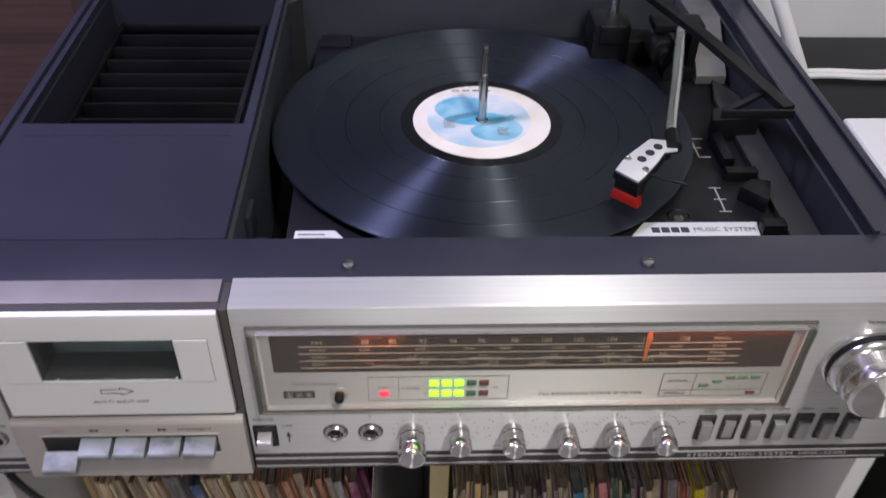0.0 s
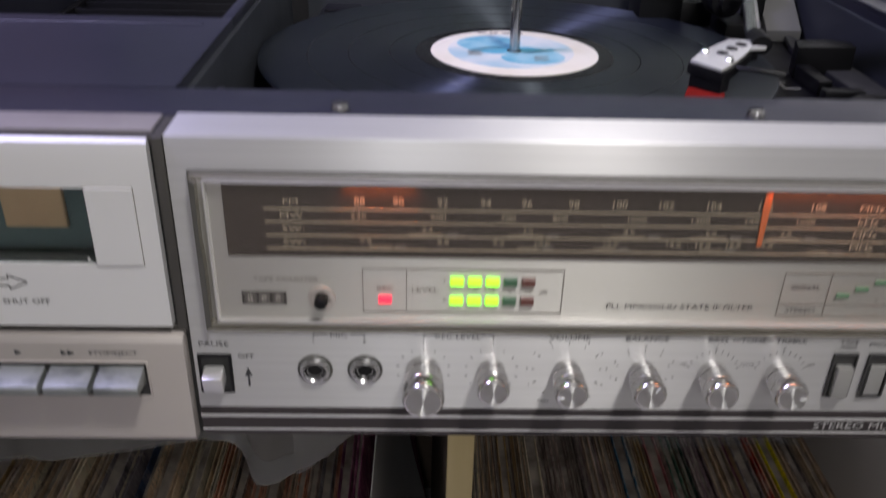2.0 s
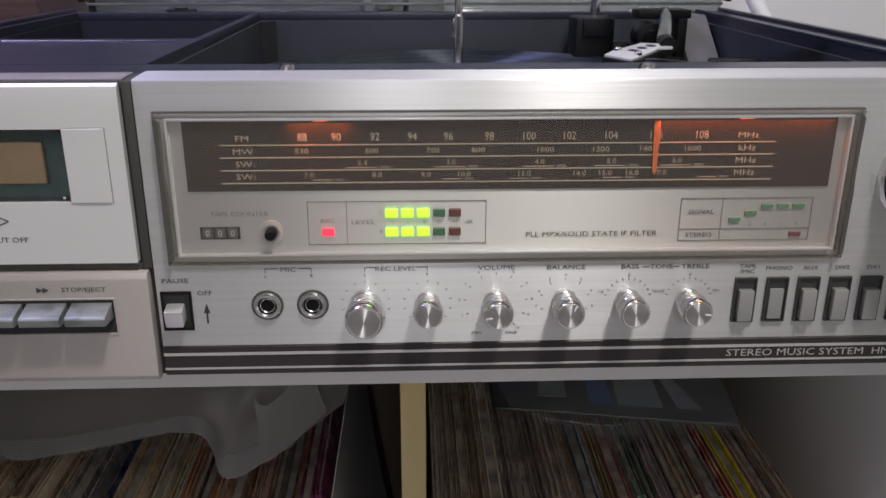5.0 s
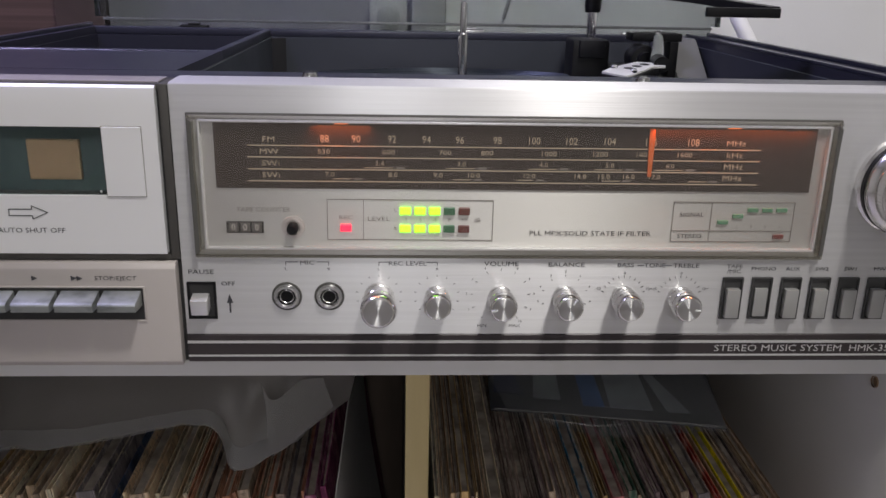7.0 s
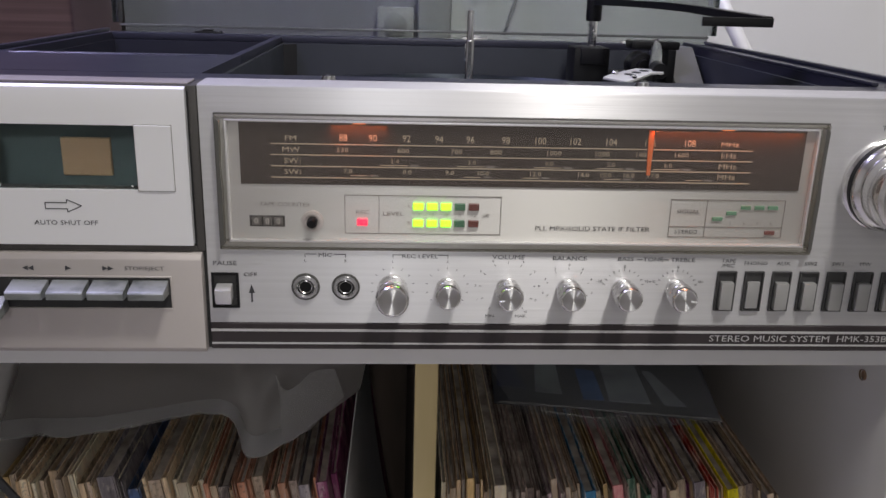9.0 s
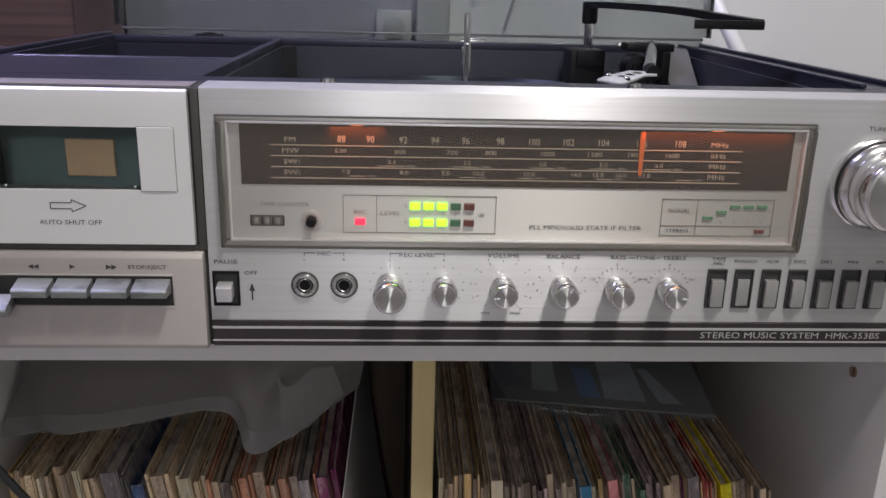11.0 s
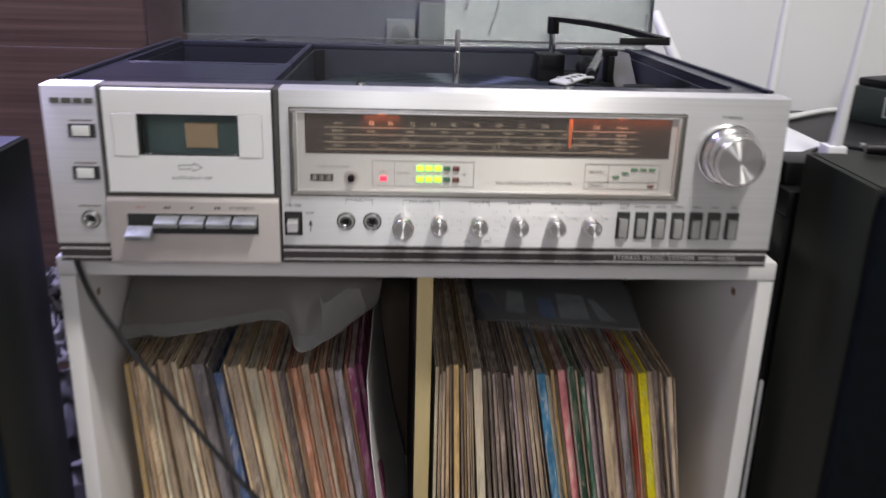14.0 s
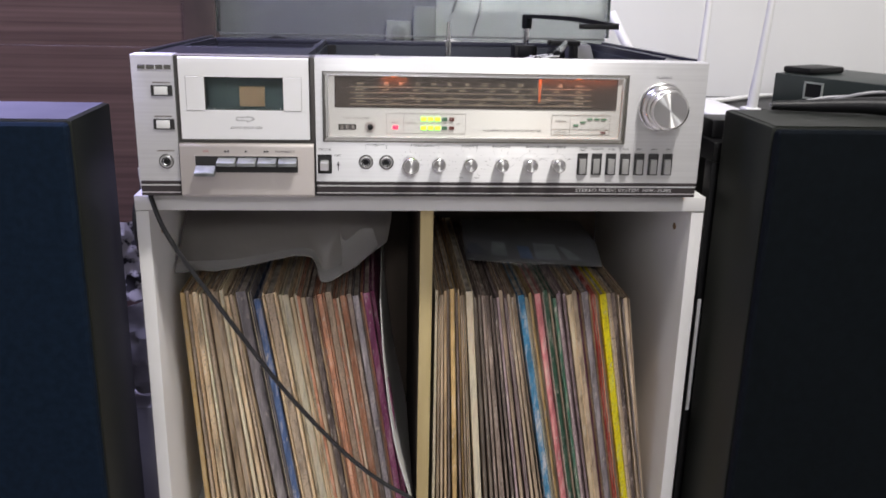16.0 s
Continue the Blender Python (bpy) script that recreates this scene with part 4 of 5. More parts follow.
    door = part("cassette_door", join(plate(low, -0.1738, -0.0535, "yz"), plate(high, -0.1738, -0.0535, "yz"), box(-0.1738, cx0, -0.0026, 0.0042, wz0, wz1), box(cx1, -0.0535, -0.0026, 0.0042, wz0, wz1)), DOORSILVER, ob, "silver cassette door with a smoked window")
    for a, b in ((-0.1675, cx0), (cx1, -0.0605)):
        part("door_inset", box(a, b, -0.0034, -0.0024, 0.0492, 0.0806, 0.0002, 1), DOORSILVER, door)
        # Flat dark frame drawn as the shadow line round the raised inset.
        part("inset_line", frame_of(a - 0.0003, b + 0.0003, 0.0489, 0.0809, 0.0004, -0.00275, -0.0025, 0.0), FAINTPRINT, door)
    pane = part("window_pane", box(cx0, cx1, -0.0022, -0.0014, wz0, wz1), CASSGLASS, door, "smoked cassette window")
    pane.visible_shadow = False
    bay = part("cassette_bay", box(cx0 - 0.006, cx1 + 0.006, 0.0290, 0.0300, wz0 - 0.012, wz1 + 0.006), mat("bay_grey_green", (0.125, 0.165, 0.165), 0.6), ob)
    for bar in (box(cx0 - 0.006, cx1 + 0.006, 0.0043, 0.0289, wz0 - 0.012, wz0 - 0.011), box(cx0 - 0.006, cx1 + 0.006, 0.0043, 0.0289, wz1 + 0.005, wz1 + 0.006),
                box(cx0 - 0.006, cx0 - 0.005, 0.0043, 0.0289, wz0 - 0.0109, wz1 + 0.0049), box(cx1 + 0.005, cx1 + 0.006, 0.0043, 0.0289, wz0 - 0.0109, wz1 + 0.0049)):
        part("bay_wall", bar, mat("bay_dark_green", (0.026, 0.038, 0.030), 0.9, 0.0, 0.1), bay)
    part("tape_view", box(-0.1228, -0.0985, 0.0262, 0.0288, 0.0492, 0.0685, 0.0004, 1), CASSBROWN, ob, "brown tape showing through the window")
    for bar in (box(cx0, cx1, -0.0012, 0.0042, wz0, wz0 + 0.0004), box(cx0, cx1, -0.0012, 0.0042, wz1 - 0.0004, wz1), box(cx0, cx0 + 0.0004, -0.0012, 0.0042, wz0 + 0.0004, wz1 - 0.0004), box(cx1 - 0.0004, cx1, -0.0012, 0.0042, wz0 + 0.0004, wz1 - 0.0004)):
        part("window_lining", bar, DARKSLOT, door)
    # Tiny white studs modelled as the glints in the window's lower corners.
    for x in (-0.142, -0.0805):
        part("screw_glint", lathe([(0, 0.0022), (0.0006, 0.0022), (0.0004, 0.0027), (0, 0.0027)], 10, "y", (x, 0, 0.0512)), SIGNWHITE, door)
    ao = [(-0.1220, 0.0398), (-0.1118, 0.0398), (-0.1118, 0.0382), (-0.1050, 0.0413), (-0.1118, 0.0444), (-0.1118, 0.0428), (-0.1220, 0.0428)]
    bms = []
    for (ax, az), (bx, bz) in zip(ao, ao[1:] + ao[:1]):
        dx, dz = bx - ax, bz - az
        q = box(0, math.hypot(dx, dz), -0.0002, 0.0, -0.0002, 0.0002)
        q.transform(Matrix.Translation((ax, -0.00265, az)) @ Matrix.Rotation(-math.atan2(dz, dx), 4, "Y"))
        bms.append(q)
    part("arrow_outline", join(*bms), PRINT, door)
    print_on("AUTO SHUT OFF", -0.1130, 0.0328, 0.0023, PRINT, door, 1.28, -0.0028, span=0.0300)

    kp = part("key_panel", plate([(-0.0030, -0.0345), (-0.0046, -0.0320), (-0.0046, 0.0150), (-0.0036, 0.0176), (0.0040, 0.0178), (0.0040, -0.0345)], -0.1770, -0.0500, "yz", 0.0005), CHAMPAGNE, ob, "warm grey metal cassette key panel")
    slot = part("key_slot", box(-0.1625, -0.0655, -0.0050, 0.0005, -0.0100, 0.0058, 0.0003, 1), DARKSLOT, ob)
    part("key_bed", frame_of(-0.1633, -0.0647, -0.0110, 0.0066, 0.0008, -0.0052, 0.0, 0.0002), CHAMPAGNE, slot)
    for i in range(5):
        a = -0.1618 + i * 0.0192
        rec = i == 0
        prof = [(-0.0045, 0.0046), (-0.0150, 0.0020), (-0.0158, 0.0011), (-0.0155, -0.0022), (-0.0045, -0.0030)]
        k = plate(prof, a + (0.0015 if not rec else 0.0), a + 0.0187, "yz", 0.0005)
        if rec:
            k.transform(Matrix.Translation((0, -0.0030, -0.0062)) @ Matrix.Rotation(radians(12), 4, "X"))
        part("piano_key", k, KEYMETAL, ob, "silver record key, pressed down" if rec else "silver piano key")
    for i, kind in enumerate(("rew", "play", "fwd")):
        x = -0.1330 + i * 0.0190
        tri = lambda cx, s: plate([(cx - s * 0.0013, 0.0093), (cx - s * 0.0013, 0.0117), (cx + s * 0.0013, 0.0105)], -0.0049, -0.0045, "xz")
        bm = tri(x, 1) if kind == "play" else join(tri(x - 0.0013, -1 if kind == "rew" else 1), tri(x + 0.0013, -1 if kind == "rew" else 1))
        part("key_mark", bm, PRINT, kp)
    print_on("STOP/EJECT", -0.0775, 0.0105, 0.0020, PRINT, kp, 1.28, -0.0048)
    print_on("REC", -0.1520, 0.0105, 0.0020, mat("red_print", (0.45, 0.12, 0.10), 0.5), kp, 1.28, -0.0048)
    return ob


SYSTEM = music_system()


# ---- turntable furniture (heights on the deck's own level) ----
def tonearm(ob):
    def tip(bm):
        """The headshell rises a little towards its socket."""
        for v in bm.verts:
            v.co.z += 0.10 * (v.co.y - 0.122)
        return bm

    arm = part("tonearm", tube(smooth_line([(0.2145, 0.152, 0.0962), (0.2165, 0.170, 0.0966), (0.2330, 0.226, 0.0985), (0.2500, 0.285, 0.1005), (0.2600, 0.322, 0.1020)], 6), 0.0042, 18), TUBEMETAL, ob, "straight silver tonearm tube", deck=True)
    part("socket", tube([(0.2138, 0.149, 0.0961), (0.2160, 0.166, 0.0965)], 0.0049, 18), BLACK, arm, deck=True)
    # headshell plate with three round holes drawn as inlaid dark discs
    hs = part("headshell", tip(plate([(0.1720, 0.1285), (0.1840, 0.1165), (0.1890, 0.1215), (0.2010, 0.1365), (0.2070, 0.1455), (0.2155, 0.1468), (0.2170, 0.1560), (0.2000, 0.1590), (0.1800, 0.1400)], 0.0918, 0.0932, "xy", 0.0003)), HEADSHELL, arm, "white perforated headshell plate", deck=True)
    under = plate([(0.1708, 0.1282), (0.1842, 0.1148), (0.1898, 0.1205), (0.2020, 0.1365), (0.2080, 0.1450), (0.2120, 0.1470), (0.2000, 0.1590), (0.1790, 0.1400)], 0.0865, 0.09175, "xy", 0.0006)
    part("headshell_body", tip(under), BLACK, arm, deck=True)
    for x, y in ((0.2035, 0.1505), (0.1970, 0.1445), (0.1905, 0.1382)):
        part("hole", tip(lathe([(0, 0.0933), (0.0030, 0.0933), (0.0031, 0.0930), (0.0031, 0.0925)], 24, "z", (x, y, 0))), DARKSLOT, arm, deck=True)
    for x, y in ((0.1815, 0.1378), (0.1905, 0.1270)):
        part("screw", tip(lathe([(0.0022, 0.0915), (0.0022, 0.0945), (0.0016, 0.0952), (0, 0.0952)], 16, "z", (x, y, 0))), CHROME, arm, deck=True)
    part("finger_lift", tube(smooth_line([(0.1920, 0.128, 0.0905), (0.2010, 0.122, 0.0912), (0.2150, 0.1165, 0.0905)], 5), 0.0011, 8), BLACK, arm, deck=True)
    c = plate([(0.1725, 0.1275), (0.1845, 0.1155), (0.1905, 0.1215), (0.1785, 0.1335)], 0.0805, 0.0866, "xy", 0.0006)
    part("cartridge", c, BLACK, arm, "black cartridge body", deck=True)
    r = bmesh.new()
    lo = [(0.1705, 0.1262), (0.1850, 0.1120), (0.1895, 0.1165), (0.1750, 0.1310)]
    hi = [(0.1722, 0.1275), (0.1845, 0.1150), (0.1888, 0.1195), (0.1768, 0.1315)]
    va = [r.verts.new((x, y, 0.0742)) for x, y in lo]
    vb = [r.verts.new((x, y, 0.0806)) for x, y in hi]
    r.faces.new(va), r.faces.new(vb)
    for i in range(4):
        r.faces.new((va[i], va[(i + 1) % 4], vb[(i + 1) % 4], vb[i]))
    bmesh.ops.recalc_face_normals(r, faces=r.faces[:])
    bmesh.ops.bevel(r, geom=r.edges[:], offset=0.0009, segments=2, profile=0.6, affect="EDGES")
    part("stylus_guard", r, RED, arm, "red plastic stylus guard", deck=True)
    # bearing, bracket, counterweight
    part("bearing_bracket", join(box(0.236, 0.276, 0.308, 0.330, 0.0990, 0.1055, 0.0012), box(0.266, 0.273, 0.306, 0.332, 0.061, 0.0992, 0.001), box(0.247, 0.272, 0.300, 0.336, 0.0608, 0.071, 0.0015)), BLACK, ob, "black tonearm bearing bracket", deck=True)
    part("counterweight", lathe([(0, -0.014), (0.0098, -0.014), (0.0110, -0.012), (0.0110, 0.006), (0.0100, 0.008), (0.0060, 0.0085), (0.0060, 0.016), (0, 0.016)], 32, "y", (0.2440, 0.306, 0.0860)), BLACK, ob, "black round counterweight", deck=True)
    part("bearing_screw", lathe([(0.0028, 0.1052), (0.0028, 0.1072), (0, 0.1076)], 16, "z", (0.2590, 0.318, 0)), CHROME, ob, deck=True)


def changer_arm(ob):
    """The record balance arm swung out on its post."""
    post = part("changer_post", box(0.192, 0.2220, 0.322, 0.356, 0.0610, 0.0985, 0.002), BLACK, ob, "black post block of the record changer", deck=True)
    part("block_slot", box(0.197, 0.2175, 0.3185, 0.3225, 0.0850, 0.0985, 0.0008), PLINTH, post, deck=True)
    part("post_rod", lathe([(0, 0.098), (0.0040, 0.098), (0.0040, 0.1250), (0, 0.1250)], 20, "z", (0.2090, 0.337, 0)), CHROME, post, "chrome rod", deck=True)
    arm = part("changer_arm", lathe([(0, 0.1195), (0.0058, 0.1195), (0.0066, 0.1215), (0.0066, 0.1365), (0.0058, 0.1375), (0, 0.1375)], 20, "z", (0.2090, 0.337, 0)), BLACK, ob, "black plastic record balance arm", deck=True)
    line = smooth_line([(0.2090, 0.337, 0.1350), (0.2250, 0.290, 0.1355), (0.2480, 0.225, 0.1345), (0.2680, 0.165, 0.1310), (0.2760, 0.141, 0.1295)], 6)
    bar = bmesh.new()
    rings = []
    for i, p in enumerate(line):
        way = (line[min(i + 1, len(line) - 1)] - line[max(i - 1, 0)])
        side = Vector((way.y, -way.x, 0)).normalized() * 0.0042
        rings.append([bar.verts.new(p + side + Vector((0, 0, -0.0025))), bar.verts.new(p + side + Vector((0, 0, 0.0025))), bar.verts.new(p - side + Vector((0, 0, 0.0025))), bar.verts.new(p - side + Vector((0, 0, -0.0025)))])
    for a, b in zip(rings, rings[1:]):
        for k in range(4):
            bar.faces.new((a[k], a[(k + 1) % 4], b[(k + 1) % 4], b[k]))
    bar.faces.new(rings[0]), bar.faces.new(rings[-1])
    bmesh.ops.recalc_face_normals(bar, faces=bar.faces[:])
    part("bar", bar, BLACK, arm, deck=True)
    part("end_foot", join(box(0.2335, 0.2785, 0.1365, 0.1390, 0.1255, 0.1312, 0.0006), plate([(0.2345, 0.1391), (0.2400, 0.1391), (0.2660, 0.1590), (0.2640, 0.1620)], 0.1275, 0.1305, "xy")), BLACK, arm, "triangular end of the arm", deck=True)


def plinth_details(ob):
    # front plate with two words; the maker's mark stays as four plain blocks
    sign = part("sign_plate", plate([(0.1780, 0.0955), (0.2625, 0.0955), (0.2650, 0.1140), (0.1920, 0.1140)], 0.0612, 0.0624, "xy", 0.0003), SIGNWHITE, ob, "white metal name plate", deck=True)
    for i in range(4):
        part("badge_block", box(0.1955 + i * 0.0062, 0.2005 + i * 0.0062, 0.1035, 0.1085, 0.0623, 0.0627), PRINT, sign, deck=True)
    t = letters("MUSIC SYSTEM", 0.0058, 1.05)
    t.transform(Matrix.Translation((0.2420, 0.1060, 0.0627)))
    part("lettering", t, PRINT, sign, deck=True)
    for x in (0.2255, 0.2385):
        t = letters("33" if x < 0.23 else "45", 0.0030)
        t.transform(Matrix.Translation((x, 0.0985, 0.0627)))
        part("lettering", t, FAINTPRINT, sign, deck=True)
    st = part("notice_sticker", plate([(-0.0285, 0.0940), (0.0075, 0.0940), (-0.0030, 0.1085), (-0.0275, 0.1085)], 0.0611, 0.0616, "xy"), SIGNWHITE, ob, "small pale notice sticker", deck=True)
    for y, x1 in ((0.1045, -0.009), (0.1005, -0.005)):
        part("printed_bar", box(-0.0255, x1, y - 0.0007, y + 0.0007, 0.0615, 0.0618), FAINTPRINT, st, deck=True)
    h = part("adjust_hole", lathe([(0.0062, 0.0612), (0.0068, 0.0618), (0.0078, 0.0614), (0.0078, 0.0608)], 28, "z", (0.2170, 0.1215, 0)), BLACK, ob, "round adjusting hole", deck=True)
    part("adjust_screw", lathe([(0, 0.0614), (0.0035, 0.0614), (0.0035, 0.0608), (0, 0.0608)], 20, "z", (0.2160, 0.1195, 0)), CHROME, h, deck=True)
    # printed lever scales
    lines = [box(0.2480, 0.2490, 0.1895, 0.2145, 0.0611, 0.0613), box(0.2480, 0.2570, 0.2135, 0.2145, 0.0611, 0.0613), box(0.2480, 0.2570, 0.1895, 0.1905, 0.0611, 0.0613), box(0.2455, 0.2530, 0.2015, 0.2024, 0.0611, 0.0613),
             box(0.2483, 0.2493, 0.1265, 0.1530, 0.0611, 0.0613), box(0.2450, 0.2530, 0.1523, 0.1532, 0.0611, 0.0613), box(0.2450, 0.2530, 0.1395, 0.1404, 0.0611, 0.0613), box(0.2450, 0.2530, 0.1262, 0.1271, 0.0611, 0.0613)]
    part("scale_print", join(*lines), mat("pale_grey_print", (0.42, 0.42, 0.42), 0.5), ob, deck=True)
    # raised rail along the right wall, arm rest and levers
    part("side_rail", plate([(0.2800, 0.0600), (0.2995, 0.0600), (0.2998, 0.2700), (0.2860, 0.2950), (0.2790, 0.2650)], 0.0611, 0.0660, "xy", 0.001), RAILGREY, ob, "grey raised rail beside the tonearm", deck=True)
    part("arm_rest", plate([(0.2940, 0.0615), (0.2940, 0.0690), (0.3360, 0.0990), (0.3400, 0.1000), (0.3850, 0.0985), (0.3850, 0.0615)], 0.2725, 0.2965, "yz", 0.0008), RAMPGREY, ob, "grey sloping plate behind the tonearm", deck=True)
    part("rest_hook", join(plate([(0.2590, 0.2090), (0.2950, 0.2120), (0.2960, 0.2230), (0.2840, 0.2300), (0.2640, 0.2270)], 0.0612, 0.0800, "xy", 0.0012), box(0.2600, 0.2680, 0.1750, 0.2095, 0.0612, 0.0700, 0.001)), BLACK, ob, "black arm rest clip", deck=True)
    part("cue_lever", join(plate([(0.2600, 0.1400), (0.2740, 0.1240), (0.2830, 0.1460), (0.2700, 0.1490)], 0.0612, 0.0720, "xy", 0.001), box(0.2580, 0.2800, 0.1600, 0.1680, 0.0612, 0.0690, 0.001)), BLACK, ob, "black cue lever block", deck=True)
    part("size_lever", box(0.2640, 0.2790, 0.1000, 0.1090, 0.0612, 0.0700, 0.001), BLACK, ob, deck=True)
    part("rear_block", box(0.2240, 0.2480, 0.3350, 0.3600, 0.0612, 0.0780, 0.0015), BLACK, ob, deck=True)
    part("corner_block", box(-0.0300, -0.0040, 0.3560, 0.3770, 0.0611, 0.0630, 0.0008), PLINTH, ob, deck=True)


def dust_cover(ob):
    """Clear cover standing open at the back edge."""
    x0, x1, yb = -0.2040, 0.3330, 0.4080
    lean = Matrix.Translation((0, yb, 0.094)) @ Matrix.Rotation(radians(-3), 4, "X")
    pane = join(box(x0, x1, 0.0, 0.0025, -0.030, 0.400, 0.0008))
    pane.transform(lean)
    lid = part("dust_cover", pane, LIDGLASS, ob, "clear smoked acrylic dust cover, open upright")
    lid.visible_shadow = False
    for a, b in ((x0, x0 + 0.0025), (x1 - 0.0025, x1)):
        f = box(a, b, -0.024, -0.0003, 0.004, 0.400, 0.0008)
        f.transform(lean)
        q = part("cover_side", f, LIDGLASS, lid)
        q.visible_shadow = False
    bar = box(x0, x1, -0.0040, -0.0004, 0.0008, 0.0032, 0.0008)
    bar.transform(lean)
    part("cover_edge", bar, mat("cover_edge_grey", (0.10, 0.105, 0.105), 0.2), lid, "grey lower edge of the cover")
    for x in (-0.125, 0.115, 0.262):
        part("hinge", join(box(x - 0.012, x + 0.012, 0.3965, 0.4045, 0.0865, 0.0925, 0.001), box(x - 0.005, x + 0.005, 0.3975, 0.4025, 0.0925, 0.0940, 0.0005)), TUBEMETAL if x > 0 else BLACK, ob, "small cover hinge")


tonearm(SYSTEM)
changer_arm(SYSTEM)
plinth_details(SYSTEM)
dust_cover(SYSTEM)


def vinyl_record():
    c = (0.0965, 0.226, 0.0)
    at = SLOPE @ Vector((c[0], c[1], 0.0668))
    ob = thing("vinyl_record", at, "black vinyl record with a cream and blue label", "record")
    r = 0.1500
    disc = part("disc", lathe([(0.0500, 0.0690), (0.0502, 0.0693), (0.1465, 0.0693), (0.1480, 0.0696), (r, 0.0694), (r + 0.0004, 0.0686), (r, 0.0678), (0.12, 0.0670), (0.0500, 0.0670)], 128, "z", c), VINYL, ob, "", (c[0], c[1], 0.0668), True)
    part("run_out", lathe([(0.0498, 0.0693), (0.0500, 0.0696), (0.0585, 0.0696), (0.0590, 0.0692)], 96, "z", c), VINYL_RIM, ob, "", None, True)
    for gap in (0.0742, 0.0985, 0.1222):
        part("track_gap", lathe([(gap - 0.0004, 0.0692), (gap - 0.0002, 0.06938), (gap + 0.0002, 0.06938), (gap + 0.0004, 0.0692)], 96, "z", c), VINYL_RIM, disc, "smooth band between two tracks", (c[0], c[1], 0.0668), True)
    lab = part("label", lathe([(0, 0.0694), (0.0490, 0.0694), (0.0498, 0.0696), (0.0498, 0.0699), (0.0492, 0.0701), (0.0042, 0.0701), (0.0036, 0.0698)], 72, "z", c), LABELPAPER, ob, "cream paper label with a blue swirl", None, True)
    part("label_print", plate(disc_outline(c[0] - 0.002, c[1] + 0.001, 0.0375, 48), 0.0701, 0.07022, "xy"), LABELPALE, lab, "pale clouded print", None, True)

    def swirl(turn, size):
        """A comma: round head running out into a curled tail."""
        head = [(0.017 * math.cos(radians(q)), -0.004 + 0.0135 * math.sin(radians(q))) for q in range(-200, 20, 20)]
        back = [(0.0295 * math.cos(radians(q)) - 0.013, 0.0235 * math.sin(radians(q)) - 0.004) for q in range(15, 130, 14)]
        front = [(0.0200 * math.cos(radians(q)) - 0.017, 0.0150 * math.sin(radians(q)) - 0.002) for q in range(125, 40, -14)]
        m = Matrix.Rotation(radians(turn), 2)
        return [tuple(m @ Vector((u * size, v * size))) for u, v in head + back + front]

    for turn, dx, dy, size in ((10, 0.011, -0.010, 1.12), (192, -0.011, 0.011, 1.18)):
        part("label_swirl", plate([(c[0] - 0.002 + dx + u, c[1] + 0.001 + dy + v) for u, v in swirl(turn, size)], 0.0701, 0.07030, "xy"), LABELBLUE, lab, "blue swirl", None, True)
    bars = []
    for i in range(5):
        w = 0.009 - 0.0012 * (i % 3)
        bars.append(box(c[0] - 0.028, c[0] - 0.028 + w, c[1] - 0.002 - i * 0.0022, c[1] - 0.0012 - i * 0.0022, 0.07036, 0.07042))
        bars.append(box(c[0] + 0.010, c[0] + 0.010 + w, c[1] - 0.012 - i * 0.0022, c[1] - 0.0112 - i * 0.0022, 0.07036, 0.07042))
    for i in range(4):
        bars.append(box(c[0] - 0.020 + i * 0.008, c[0] - 0.0145 + i * 0.008, c[1] + 0.0412, c[1] + 0.0432, 0.0702, 0.07035))
    for b in bars:
        part("printed_bar", b, FAINTPRINT, lab, "", None, True)
    return ob


vinyl_record()


# ---- records in the shelf ----
TONES = [((0.582, 0.431, 0.264), (0.784, 0.608, 0.4)), ((0.672, 0.529, 0.352), (0.84, 0.686, 0.496)), ((0.448, 0.314, 0.184), (0.65, 0.48, 0.304)),
         ((0.381, 0.304, 0.224), (0.616, 0.49, 0.36)), ((0.739, 0.588, 0.416), (0.448, 0.333, 0.224)), ((0.252, 0.21, 0.19), (0.525, 0.45, 0.4)),
         ((0.515, 0.421, 0.32), (0.739, 0.608, 0.448)), ((0.126, 0.105, 0.1), (0.42, 0.36, 0.32)), ((0.58, 0.33, 0.24), (0.74, 0.54, 0.43)),
         ((0.126, 0.19, 0.36), (0.578, 0.56, 0.58)), ((0.84, 0.66, 0.03), (0.882, 0.74, 0.22)), ((0.441, 0.09, 0.08), (0.63, 0.44, 0.38)),
         ((0.074, 0.17, 0.12), (0.441, 0.44, 0.38)), ((0.63, 0.28, 0.3), (0.735, 0.55, 0.52)), ((0.252, 0.08, 0.17), (0.483, 0.3, 0.38)),
         ((0.851, 0.715, 0.544), (0.627, 0.49, 0.352)), ((0.085, 0.24, 0.40), (0.55, 0.56, 0.58)), ((0.627, 0.451, 0.208), (0.806, 0.627, 0.368)), ((0.23, 0.22, 0.24), (0.42, 0.40, 0.42)), ((0.30, 0.24, 0.26), (0.50, 0.43, 0.44))]
TONES = [tuple(tuple(c * 0.82 + 0.18 * sum(t) / 3 for c in t) for t in pair) if i in (0, 1, 2, 3, 4, 6, 15, 17) else pair for i, pair in enumerate(TONES)]
TONES = [tuple(tuple(min(0.86, c * (1.03, 0.98, 0.93)[k] * (1.35 if i in (3, 5, 18, 19) else 1.12)) for k, c in enumerate(t)) for t in pair) for i, pair in enumerate(TONES)]
NAMES = ["tan", "beige", "brown", "grey-brown", "cream", "dark grey", "pale grey", "black", "orange", "dark blue", "yellow", "red", "dark green", "pink", "purple", "white", "bright blue", "ochre", "slate grey", "mauve grey"]
